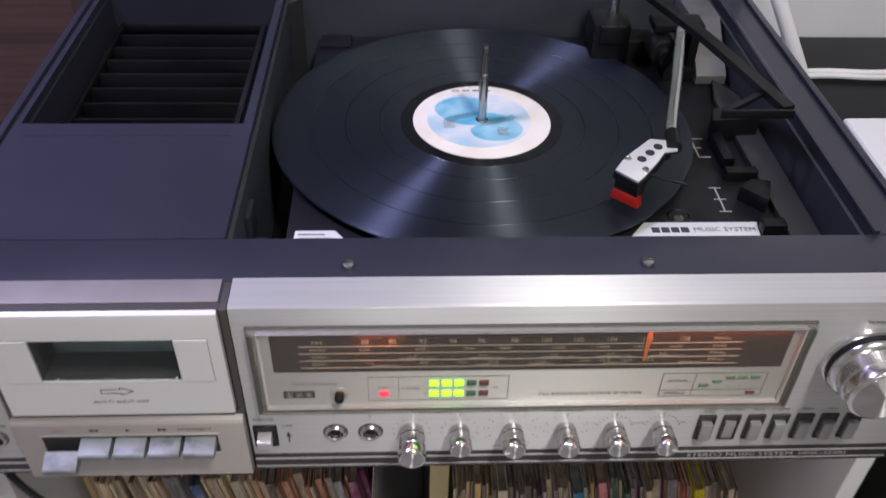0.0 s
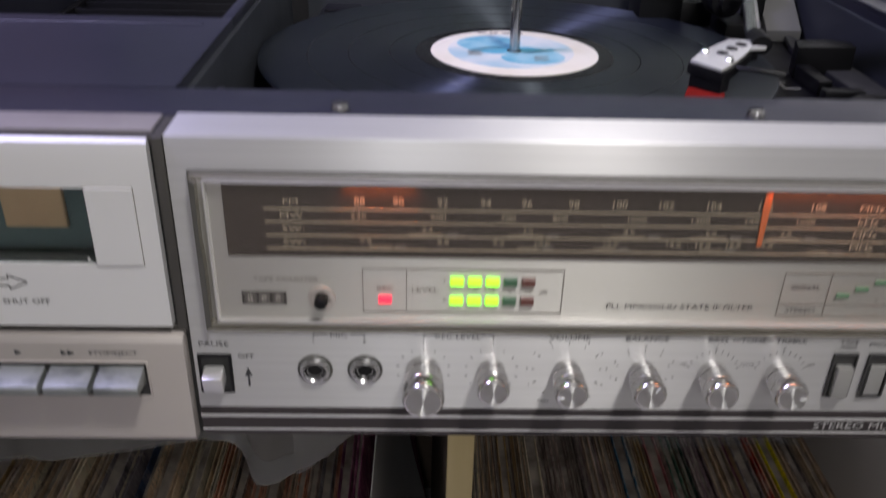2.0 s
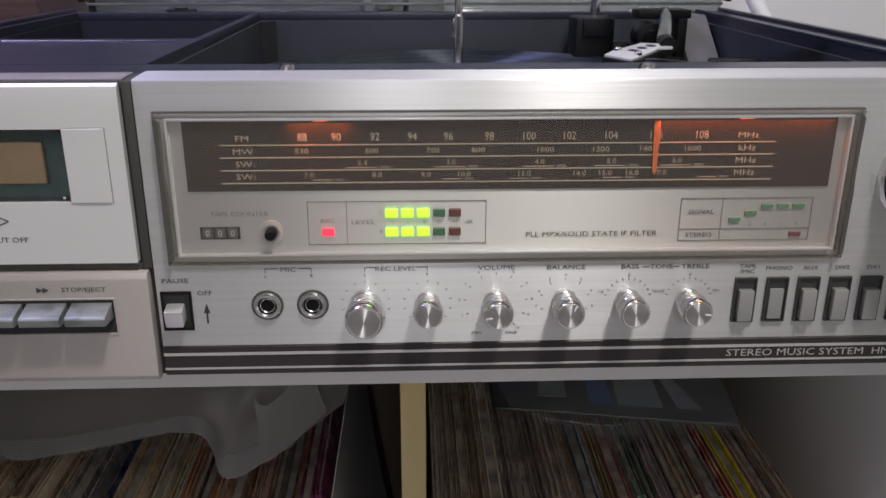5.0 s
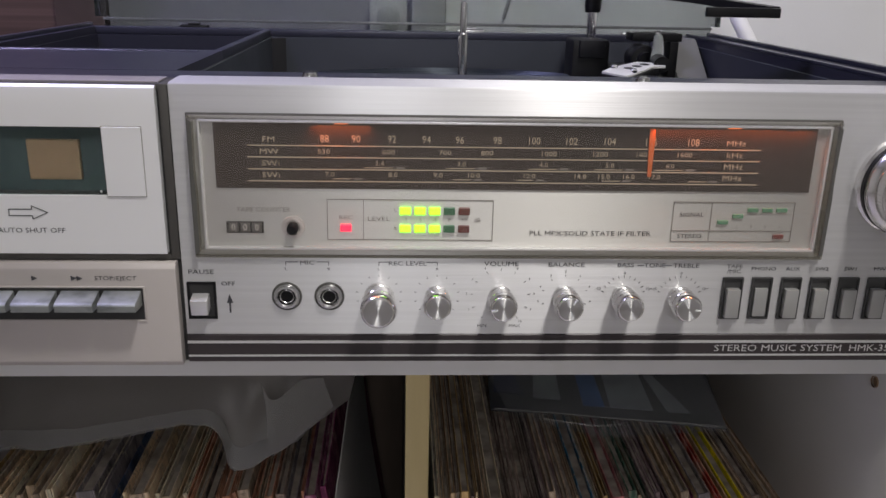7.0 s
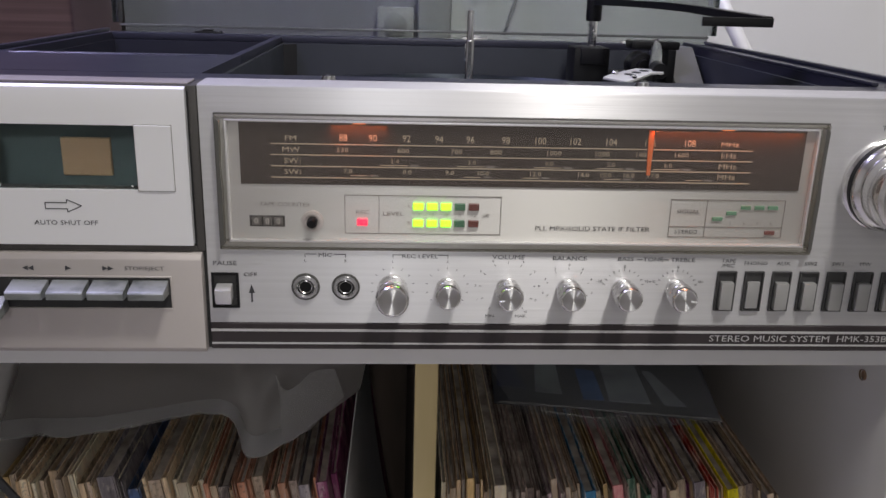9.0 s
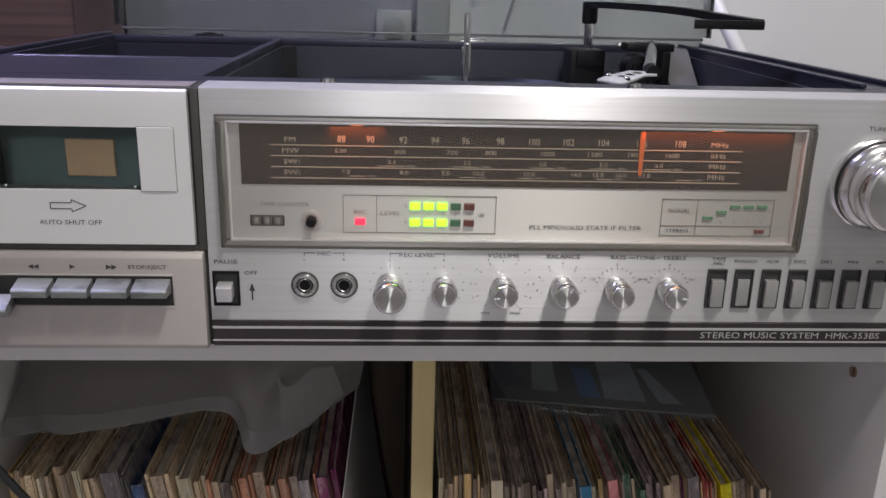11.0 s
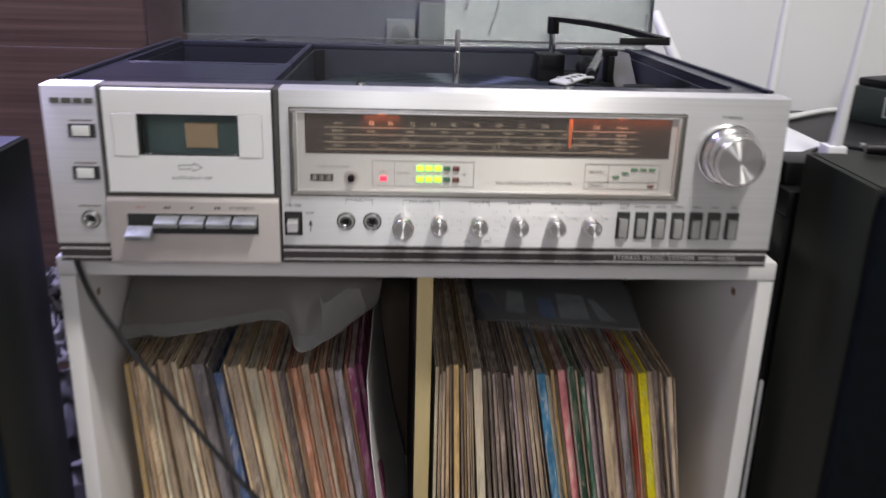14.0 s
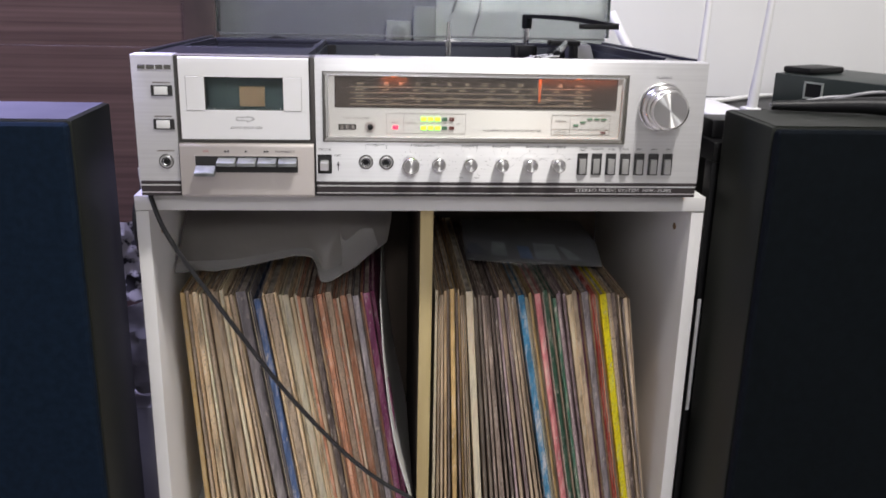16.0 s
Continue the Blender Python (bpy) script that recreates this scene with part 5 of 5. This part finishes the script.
SLEEVE = [sleeve_mat("sleeve_card_" + n.replace("-", "_").replace(" ", "_"), a, b) for n, (a, b) in zip(NAMES, TONES)]
INNER = mottled(mat("inner_sleeve_paper", (0.42, 0.37, 0.30), 0.7), (0.20, 0.17, 0.14), (0.52, 0.46, 0.38), 60, (1, 1, 0.2))


def sleeve(x, thick, lean, height, depth, y, tone, group):
    """A card sleeve: two boards round a paper inner, open or folded at the front."""
    base = Vector((x, y, -0.4705))
    ob = thing("record_sleeve", base, NAMES[tone] + " worn card record sleeve standing in the shelf", "record sleeve", group)
    turn = Matrix.Translation(base) @ Matrix.Rotation(radians(-lean), 4, "Y") @ Matrix.Translation(-base)
    t = thick / 2
    bow = random.uniform(-0.0006, 0.0006)

    def board(a, b, y0, y1, z1, bv):
        bm = box(x + a, x + b, y + y0, y + y1, -0.4705, -0.4705 + z1, bv, 1)
        for v in bm.verts:
            v.co.x += bow * math.sin((v.co.z + 0.4705) / 0.315 * 3.1)
        bm.transform(turn)
        return bm

    card = min(0.0009, t * 0.45)
    cover = join(board(-t, -t + card, 0.0, depth, height, card * 0.4), board(t - card, t, random.uniform(0, 0.0015), depth, height, card * 0.4), board(-t + card, t - card, depth - 0.001, depth, height, 0))
    part("cover", cover, SLEEVE[tone], ob)
    spine = thick > 0.0045 or random.random() < 0.72
    if spine:
        part("spine", board(-t + card, t - card, 0.0002, 0.0012, height, 0.0), SLEEVE[tone], ob)
    part("inner_sleeve", board(-t + card * 1.1, t - card * 1.1, 0.002 if spine else random.uniform(0.001, 0.005), depth - 0.0012, height - random.uniform(0.002, 0.007), 0.0), INNER, ob)


def fill_bay(x0, x1, slide, quick, foot_most, marks, plain, n, group, seed, front, tall):
    """Sleeves side by side, the foot of each slid to the right of its top; marks: (share along the bay, tone)."""
    rng = random.Random(seed)
    random.seed(seed)
    thick = [rng.choice((0.6, 0.8, 1.0, 1.3, 1.7, 2.3, 3.2)) for _ in range(n)]
    for i in range(7):
        thick[i * 3] += 1.6 if x0 < 0 else 0.5
    total = sum(thick)
    run, marks = 0.0, list(marks)
    for i in range(n):
        w = thick[i] / total
        u = run + w / 2
        run += w
        if not i or rng.random() < 0.45:      # bought in runs, so that neighbours often match
            plain_tone = rng.choice(plain)
        tone = plain_tone
        while marks and run >= marks[0][0]:
            tone = marks.pop(0)[1]
        top = x0 + (x1 - x0) * u
        foot = min(top + slide[0] + (slide[1] - slide[0]) * min(1.0, u / quick), foot_most)
        lean = math.degrees(math.atan2(foot - top, 0.3155))
        sleeve(foot, w * (x1 - x0) * 0.86, lean, tall + rng.uniform(-0.0045, 0.0040), 0.313 + rng.uniform(-0.002, 0.002), front + rng.uniform(-0.0060, 0.0075), tone, group)


PLAIN = [0, 1, 1, 2, 3, 4, 4, 6, 6, 8, 15, 15, 1, 17]
GREYS = [3, 3, 5, 6, 6, 7, 18, 1, 1, 19, 0, 17]
fill_bay(-0.2090, 0.0060, (0.014, 0.046), 0.32, 0.053, [(0.02, 17), (0.05, 6), (0.08, 1), (0.12, 6), (0.15, 1), (0.19, 6), (0.23, 1), (0.26, 6), (0.295, 7), (0.31, 18), (0.36, 18), (0.395, 9), (0.43, 5), (0.46, 6), (0.5, 15), (0.53, 15), (0.60, 8), (0.63, 4), (0.65, 7), (0.68, 2), (0.74, 6), (0.80, 6), (0.86, 5), (0.90, 18), (0.955, 14), (0.985, 14)], PLAIN, 42, "records in the left bay", 3, 0.0825, 0.3060)
fill_bay(0.0750, 0.2935, (0.0, 0.056), 0.42, 0.3400, [(0.01, 15), (0.03, 6), (0.06, 0), (0.09, 17), (0.12, 17), (0.15, 1), (0.19, 15), (0.22, 5), (0.30, 7), (0.33, 6), (0.445, 16), (0.46, 15), (0.53, 13), (0.55, 5), (0.58, 12), (0.60, 12), (0.66, 19), (0.74, 14), (0.77, 18), (0.80, 11), (0.845, 10), (0.86, 10), (0.885, 6), (0.92, 7), (0.95, 1), (0.98, 6)], GREYS, 54, "records in the right bay", 8, 0.0680, 0.3105)


def sheet(points, nu, material, thick=0.0005, wave=0.003, seed=1):
    """A limp film hung between rows of guide points."""
    rows = [smooth_line(r, nu) for r in points]
    cols = [smooth_line([r[i] for r in rows], 8) for i in range(len(rows[0]))]
    bm = bmesh.new()
    grid = []
    for i, c in enumerate(cols):
        col = []
        for j, p in enumerate(c):
            k = noise.noise(Vector((p.x * 40 + seed, p.y * 30, p.z * 45))) + 0.5 * noise.noise(Vector((p.x * 110, p.y * 60 + seed, p.z * 90)))
            col.append(bm.verts.new(p + Vector((0, wave * k, wave * 0.5 * k))))
        grid.append(col)
    for a, b in zip(grid, grid[1:]):
        for j in range(len(a) - 1):
            bm.faces.new((a[j], b[j], b[j + 1], a[j + 1]))
    bmesh.ops.recalc_face_normals(bm, faces=bm.faces[:])
    bmesh.ops.solidify(bm, geom=bm.faces[:], thickness=thick)
    return bm


BAG = thing("plastic_bag", (-0.1, 0.12, -0.154), "crumpled translucent grey plastic bag lying on the records", "plastic bag")
part("film", sheet([[(-0.212, 0.20, -0.075), (-0.15, 0.20, -0.066), (-0.08, 0.20, -0.064), (-0.03, 0.19, -0.064), (0.02, 0.19, -0.066), (0.03, 0.19, -0.07)],
                           [(-0.214, 0.145, -0.118), (-0.15, 0.138, -0.100), (-0.08, 0.136, -0.092), (-0.035, 0.130, -0.090), (0.00, 0.136, -0.094), (0.027, 0.142, -0.098)],
                           [(-0.216, 0.108, -0.150), (-0.142, 0.106, -0.143), (-0.068, 0.103, -0.128), (-0.052, 0.097, -0.157), (-0.027, 0.099, -0.150), (0.022, 0.110, -0.114)]], 8, BAGFILM, 0.0004, 0.004, 2), BAGFILM, BAG)
part("hem", sheet([[(-0.2155, 0.114, -0.1400), (-0.142, 0.109, -0.1330), (-0.068, 0.107, -0.1195), (-0.050, 0.102, -0.1440), (-0.030, 0.103, -0.1390)],
                   [(-0.216, 0.1062, -0.1500), (-0.142, 0.1042, -0.1430), (-0.068, 0.1012, -0.1280), (-0.052, 0.0952, -0.1570), (-0.030, 0.0972, -0.1500)]], 8, BAGFOLD, 0.0004, 0.002, 2), BAGFOLD, BAG, "doubled pale hem")
part("folded_corner", sheet([[(-0.0315, 0.0990, -0.0960), (-0.0270, 0.0980, -0.1070), (-0.0200, 0.0980, -0.1070), (-0.0080, 0.1010, -0.0970), (0.0060, 0.1050, -0.0970)], [(-0.0285, 0.0960, -0.1170), (-0.0240, 0.0950, -0.1190), (-0.0180, 0.0960, -0.1180), (-0.0060, 0.0990, -0.1170), (0.0100, 0.1050, -0.1110)], [(-0.0290, 0.0950, -0.1470), (-0.0250, 0.0940, -0.1460), (-0.0180, 0.0960, -0.1420), (-0.0050, 0.0990, -0.1310), (0.0120, 0.1060, -0.1170)]], 5, BAGFOLD, 0.0004, 0.001, 7), BAGFOLD, BAG, "pale folded corner")


def printed_film():
    ob = thing("plastic_sleeve", (0.20, 0.20, -0.154), "clear plastic sleeve with blue and grey print lying on records", "plastic sleeve")
    film = part("film", sheet([[(0.128, 0.345, -0.1490), (0.18, 0.345, -0.1480), (0.24, 0.345, -0.1480), (0.292, 0.340, -0.1490)], [(0.122, 0.22, -0.1490), (0.18, 0.22, -0.1480), (0.23, 0.22, -0.1480), (0.288, 0.22, -0.1490)], [(0.132, 0.150, -0.1500), (0.17, 0.132, -0.1500), (0.205, 0.122, -0.1500), (0.279, 0.128, -0.1505)]], 8, CLEARFILM, 0.0005, 0.003, 4), CLEARFILM, ob)
    # Thin pale tubes draw the gloss highlights of front edge and crease.
    part("film_edge", tube(smooth_line([(0.122, 0.161, -0.1505), (0.160, 0.154, -0.1500), (0.205, 0.146, -0.1502), (0.245, 0.139, -0.1500), (0.281, 0.133, -0.1505)], 6), 0.0004, 6), SLEEVEGLINT, film, "pale line drawn as the highlight along the folded front edge")
    part("crease", tube(smooth_line([(0.150, 0.146, -0.1498), (0.172, 0.138, -0.1490), (0.192, 0.134, -0.1494), (0.212, 0.136, -0.1490)], 6), 0.0005, 6), SLEEVEGLINT, film, "pale line drawn as the shine on a crease")
    part("printed_card", plate([(0.119, 0.163), (0.160, 0.158), (0.220, 0.147), (0.281, 0.135), (0.296, 0.230), (0.298, 0.345), (0.130, 0.350)], -0.1534, -0.1530, "xy"), mottled(mat("dim_slate_print", (0.10, 0.11, 0.12), 0.3), (0.045, 0.05, 0.055), (0.12, 0.125, 0.13), 14), film, "slate printed card")
    for outline, name, tone in (([(0.152, 0.180), (0.172, 0.176), (0.176, 0.235), (0.160, 0.240)], "pale_green_print", (0.40, 0.46, 0.46)), ([(0.187, 0.168), (0.202, 0.166), (0.204, 0.215), (0.190, 0.220)], "blue_print", (0.12, 0.24, 0.52)),
                                ([(0.206, 0.165), (0.236, 0.160), (0.240, 0.225), (0.212, 0.232)], "pale_grey_print_card", (0.38, 0.43, 0.45)), ([(0.246, 0.158), (0.262, 0.156), (0.250, 0.215), (0.243, 0.215)], "grey_print_card", (0.34, 0.38, 0.40)), ([(0.124, 0.190), (0.146, 0.185), (0.140, 0.230), (0.128, 0.235)], "navy_print", (0.05, 0.06, 0.12))):
        part("print_patch", plate(outline, -0.1525, -0.1522, "xy"), mottled(mat(name, tone, 0.4), tuple(c * 0.6 for c in tone), tone, 30), film)


printed_film()

# white inner sleeve that has slid out and bows against the divider
ws = sheet([[(0.0145, 0.056, -0.165), (0.0165, 0.20, -0.160), (0.018, 0.34, -0.160)], [(0.020, 0.053, -0.25), (0.022, 0.20, -0.25), (0.024, 0.34, -0.25)], [(0.032, 0.049, -0.34), (0.034, 0.20, -0.34), (0.036, 0.34, -0.34)], [(0.0535, 0.046, -0.425), (0.0530, 0.20, -0.425), (0.0530, 0.34, -0.425)], [(0.0545, 0.050, -0.4695), (0.0545, 0.20, -0.4695), (0.0545, 0.34, -0.4695)]], 5, PAPER, 0.0008, 0.0004, 5)
solo("inner_sleeve", ws, PAPER, (0.03, 0.2, -0.47), "white paper inner sleeve bowed beside the records", "paper sleeve")


# ---- speakers ----
def speaker(x0, x1, y0, y1, ztop, turn, cloth, label):
    c = ((x0 + x1) / 2, (y0 + y1) / 2, -H)
    ob = thing("loudspeaker", c, label, "loudspeaker", "floor loudspeakers")
    part("cabinet", box(x0, x1, y0 + 0.014, y1, -H, ztop, 0.004), SPKVINYL, ob)
    part("grille", box(x0 + 0.001, x1 - 0.001, y0, y0 + 0.0138, -H + 0.02, ztop - 0.001, 0.006, 3), cloth, ob, "dark cloth grille")
    # Thin added sheet; the turned cabinet's carries painted lilac sheen, the other stays plain.
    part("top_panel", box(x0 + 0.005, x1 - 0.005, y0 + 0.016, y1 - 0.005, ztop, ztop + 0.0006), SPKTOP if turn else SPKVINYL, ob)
    ob.rotation_euler = (0, 0, radians(turn))
    return ob


speaker(-0.620, -0.2635, -0.048, 0.085, 0.0435, 0.01, SPKCLOTH, "large dark floor loudspeaker, violet light painted into its navy cloth grille")
speaker(0.3740, 0.740, -0.078, 0.050, 0.0485, 0, SPKCLOTH_SHADED, "large dark floor loudspeaker, cloth grille in the shaded tone")


# ---- things beside and behind ----
def side_table():
    ob = thing("side_table", (0.8, 0.3, -H), "black side table beside the music system", "table")
    part("tabletop", box(0.3705, 1.20, 0.0585, 0.462, -0.010, 0.012, 0.002), BLACK, ob)
    part("label_strip", box(0.3715, 0.3752, 0.0560, 0.0584, -0.304, -0.166, 0.0004), WHITEPLASTIC, ob, "narrow white strip on the table leg")
    for x in (0.3705, 1.17):
        for y in (0.0586, 0.44):
            part("leg", box(x, x + 0.03, y, y + 0.02, -H, -0.0102, 0.001), BLACK, ob)
    part("back_board", box(0.416, 1.16, 0.452, 0.460, -H + 0.1, -0.0102), BLACK, ob)


side_table()


def router():
    ob = thing("wifi_router", (0.46, 0.2, 0.012), "white plastic router with two upright antennas", "router")
    part("body", box(0.400, 0.456, 0.145, 0.288, 0.0125, 0.0290, 0.004, 3), WHITEPLASTIC, ob)
    for base, top in ANTENNAS:
        pts = [tuple(b + (t - b) * k for b, t in zip(base, top)) for k in (0, 0.12, 0.3, 1.0)]
        a = part("antenna", tube(pts, [0.0060, 0.0058, 0.0046, 0.0032], 14), WHITEPLASTIC, ob, "tapered white antenna")
        part("hinge", box(base[0] - 0.009, base[0] + 0.009, base[1] - 0.008, base[1] + 0.012, base[2] - 0.014, base[2] + 0.004, 0.003), WHITEPLASTIC, a)


ANTENNAS = (((0.3740, 0.135, 0.034), (0.3780, 0.135, 0.185)), ((0.4260, 0.1030, 0.040), (0.4300, 0.0880, 0.200)))
router()


def control_box():
    ob = thing("control_box", (0.70, 0.33, 0.012), "dark green-black electronic box with a square badge", "electronic box")
    turn = Matrix.Translation((0.588, 0.405, 0)) @ Matrix.Rotation(radians(-62), 4, "Z")

    def turned(bm):
        bm.transform(turn)
        return bm

    b = part("casing", turned(box(0.0, 0.300, 0.0, 0.150, 0.0125, 0.0545, 0.003)), DEVICEDARK, ob)
    part("badge", turned(frame_of(0.052, 0.082, 0.0230, 0.0470, 0.0024, -0.0022, 0.0005, 0.0003)), mat("badge_silver", (0.45, 0.48, 0.45), 0.35, 0.5), b, "pale square badge")
    part("badge_plate", turned(box(0.0545, 0.0795, -0.0008, 0.0003, 0.0255, 0.0445)), BLACK, b)
    solo("remote_control", turned(box(0.004, 0.050, 0.012, 0.090, 0.0547, 0.0640, 0.003)), BLACK, (0.63, 0.38, 0.0547), "slim black remote on the dark box", "remote control")
    line = smooth_line([(0.4190, 0.040, 0.0545), (0.455, 0.030, 0.0560), (0.500, 0.012, 0.0590), (0.540, -0.005, 0.0600), (0.640, -0.030, 0.0620), (0.735, -0.040, 0.0620)], 6)
    solo("hair_iron", tube(line, [0.0045 + 0.0050 * min(1.0, i / (len(line) * 0.55)) for i in range(len(line))], 14), BLACK, (0.54, 0.0, 0.0487), "slim black handled tool lying on the loudspeaker", "tool")


control_box()


def cable(name, points, r, material, label):
    c = smooth_line(points, 8)
    return solo(name, tube(c, r, 8), material, tuple(points[0]), label, "cable")


cable("power_cable", [(-0.2130, 0.030, -0.036), (-0.2130, 0.021, -0.042), (-0.196, 0.0165, -0.085), (-0.146, 0.020, -0.168), (-0.090, 0.020, -0.252), (-0.031, 0.020, -0.325), (0.012, 0.020, -0.366), (0.060, 0.020, -0.400), (0.11, 0.020, -0.46), (0.13, 0.02, -0.56), (0.12, 0.02, -0.84)], 0.0024, CABLEBLACK, "thin black cable hanging across the records")
cable("white_cable", [(0.352, 0.38, 0.016), (0.42, 0.385, 0.0165), (0.50, 0.388, 0.0160), (0.60, 0.45, 0.016), (0.70, 0.452, 0.016)], 0.0030, CABLEWHITE, "white cable lying on the side table")
cable("white_cable", [(0.352, 0.372, 0.016), (0.42, 0.3775, 0.0165), (0.50, 0.380, 0.0160), (0.60, 0.446, 0.016), (0.72, 0.447, 0.016)], 0.0026, CABLEWHITE, "white cable lying on the side table")
cable("wall_cable", [(0.120, 0.464, 0.13), (0.135, 0.464, 0.19), (0.118, 0.464, 0.24), (0.085, 0.464, 0.30), (0.08, 0.464, 0.42)], 0.0022, CABLEGREY, "thin pale cable hanging on the wall")
cable("wall_cable", [(0.150, 0.464, 0.10), (0.160, 0.464, 0.15), (0.135, 0.464, 0.205), (0.125, 0.464, 0.28)], 0.0018, CABLEGREY, "thin pale cable hanging on the wall")
for k in range(5):
    q = 0.010 * k
    cable("thin_cable", [(0.43 + q, 0.068 - 0.3 * q, 0.0515), (0.47 + q, 0.060 + 0.008 * (k % 2), 0.0530 + 0.004 * (k % 3)), (0.53 + q, 0.035 - 0.2 * q, 0.0700 - 0.002 * k), (0.60 + q, 0.028, 0.060 + 0.003 * k), (0.72, 0.02 - q, 0.0515)], 0.0018, CABLEBLACK if k % 2 else mat("grey_cable_plastic", (0.25, 0.25, 0.26), 0.4), "thin cable strewn over the loudspeaker top")
rng = random.Random(5)
for k in range(7):
    x = -0.2475 + rng.uniform(-0.006, 0.006)
    pts = [(x, 0.11 + 0.01 * k, -0.03 - 0.02 * k)]
    for i in range(7):
        pts.append((x + rng.uniform(-0.007, 0.007), 0.10 + 0.012 * k + rng.uniform(-0.02, 0.02), -0.09 - 0.11 * i))
    cable("speaker_cable", pts, 0.002 + 0.0006 * (k % 3), CABLEBLACK if k % 3 else CABLEWHITE, "tangled cable hanging beside the shelf")
solo("white_rod", tube([(0.3440, 0.420, 0.132), (0.3550, 0.402, 0.105), (0.3700, 0.390, 0.075), (0.400, 0.382, 0.020)], 0.0066, 12), WHITEPLASTIC, (0.366, 0.378, 0.014), "leaning white plastic rod behind the music system", "rod")


def wall_socket():
    ob = thing("wall_socket", (0.042, 0.472, 0.10), "white wall socket with a plug", "socket")
    part("plate", box(0.025, 0.060, 0.458, 0.4735, 0.082, 0.117, 0.003), SOCKETGREY, ob)
    part("face", lathe([(0, -0.4590), (0.011, -0.4590), (0.011, -0.4560), (0.009, -0.4550), (0, -0.4550)], 24, "y", (0.0425, 0, 0.100)), mat("socket_grey", (0.38, 0.38, 0.38), 0.4), ob)
    ob2 = thing("wall_box", (0.081, 0.472, 0.11), "pale plastic junction box on the wall", "junction box")
    part("cover", box(0.064, 0.0955, 0.450, 0.4735, 0.080, 0.137, 0.003), SOCKETGREY, ob2)


wall_socket()


solo("patterned_cloth", sheet([[(-0.318, 0.20, -0.115), (-0.295, 0.19, -0.118), (-0.262, 0.20, -0.122)], [(-0.320, 0.21, -0.17), (-0.295, 0.195, -0.17), (-0.262, 0.20, -0.17)], [(-0.324, 0.20, -0.215), (-0.297, 0.19, -0.212), (-0.264, 0.20, -0.215)]], 6, PAPER, 0.001, 0.01, 9), mottled(mat("black_white_cloth", (0.5, 0.5, 0.5), 0.8), (0.02, 0.02, 0.02), (0.55, 0.54, 0.52), 60, (1, 1, 1), 0.46, 0.52), (-0.29, 0.2, -0.21), "white cloth with black pattern bundled behind the loudspeaker", "cloth")
solo("grey_cloth", sheet([[(-0.322, 0.20, -0.216), (-0.297, 0.18, -0.214), (-0.264, 0.20, -0.216)], [(-0.325, 0.19, -0.28), (-0.297, 0.165, -0.28), (-0.264, 0.19, -0.28)], [(-0.328, 0.20, -0.340), (-0.297, 0.19, -0.340), (-0.264, 0.20, -0.340)]], 6, PAPER, 0.001, 0.012, 3), mottled(mat("grey_cloth", (0.3, 0.3, 0.31), 0.8), (0.12, 0.12, 0.12), (0.22, 0.22, 0.22), 20), (-0.29, 0.2, -0.34), "crumpled grey cloth lying behind the loudspeaker", "cloth")
solo("storage_box", box(-0.335, -0.262, 0.16, 0.40, -H, -0.3435, 0.004), mottled(mat("grey_box_card", (0.30, 0.30, 0.30), 0.6), (0.12, 0.12, 0.12), (0.18, 0.18, 0.175), 8), (-0.30, 0.28, -H), "grey storage box standing behind the loudspeaker", "box")
solo("power_adapter", box(0.3745, 0.4230, 0.0800, 0.1250, 0.0125, 0.0330, 0.003), BLACK, (0.40, 0.1, 0.0125), "black power adapter lying on the side table", "adapter")
cable("black_cable", [(0.3700, 0.13, 0.0160), (0.395, 0.137, 0.0190), (0.43, 0.133, 0.0340), (0.47, 0.14, 0.0330), (0.52, 0.15, 0.016)], 0.0024, CABLEBLACK, "black cable looped over the router")
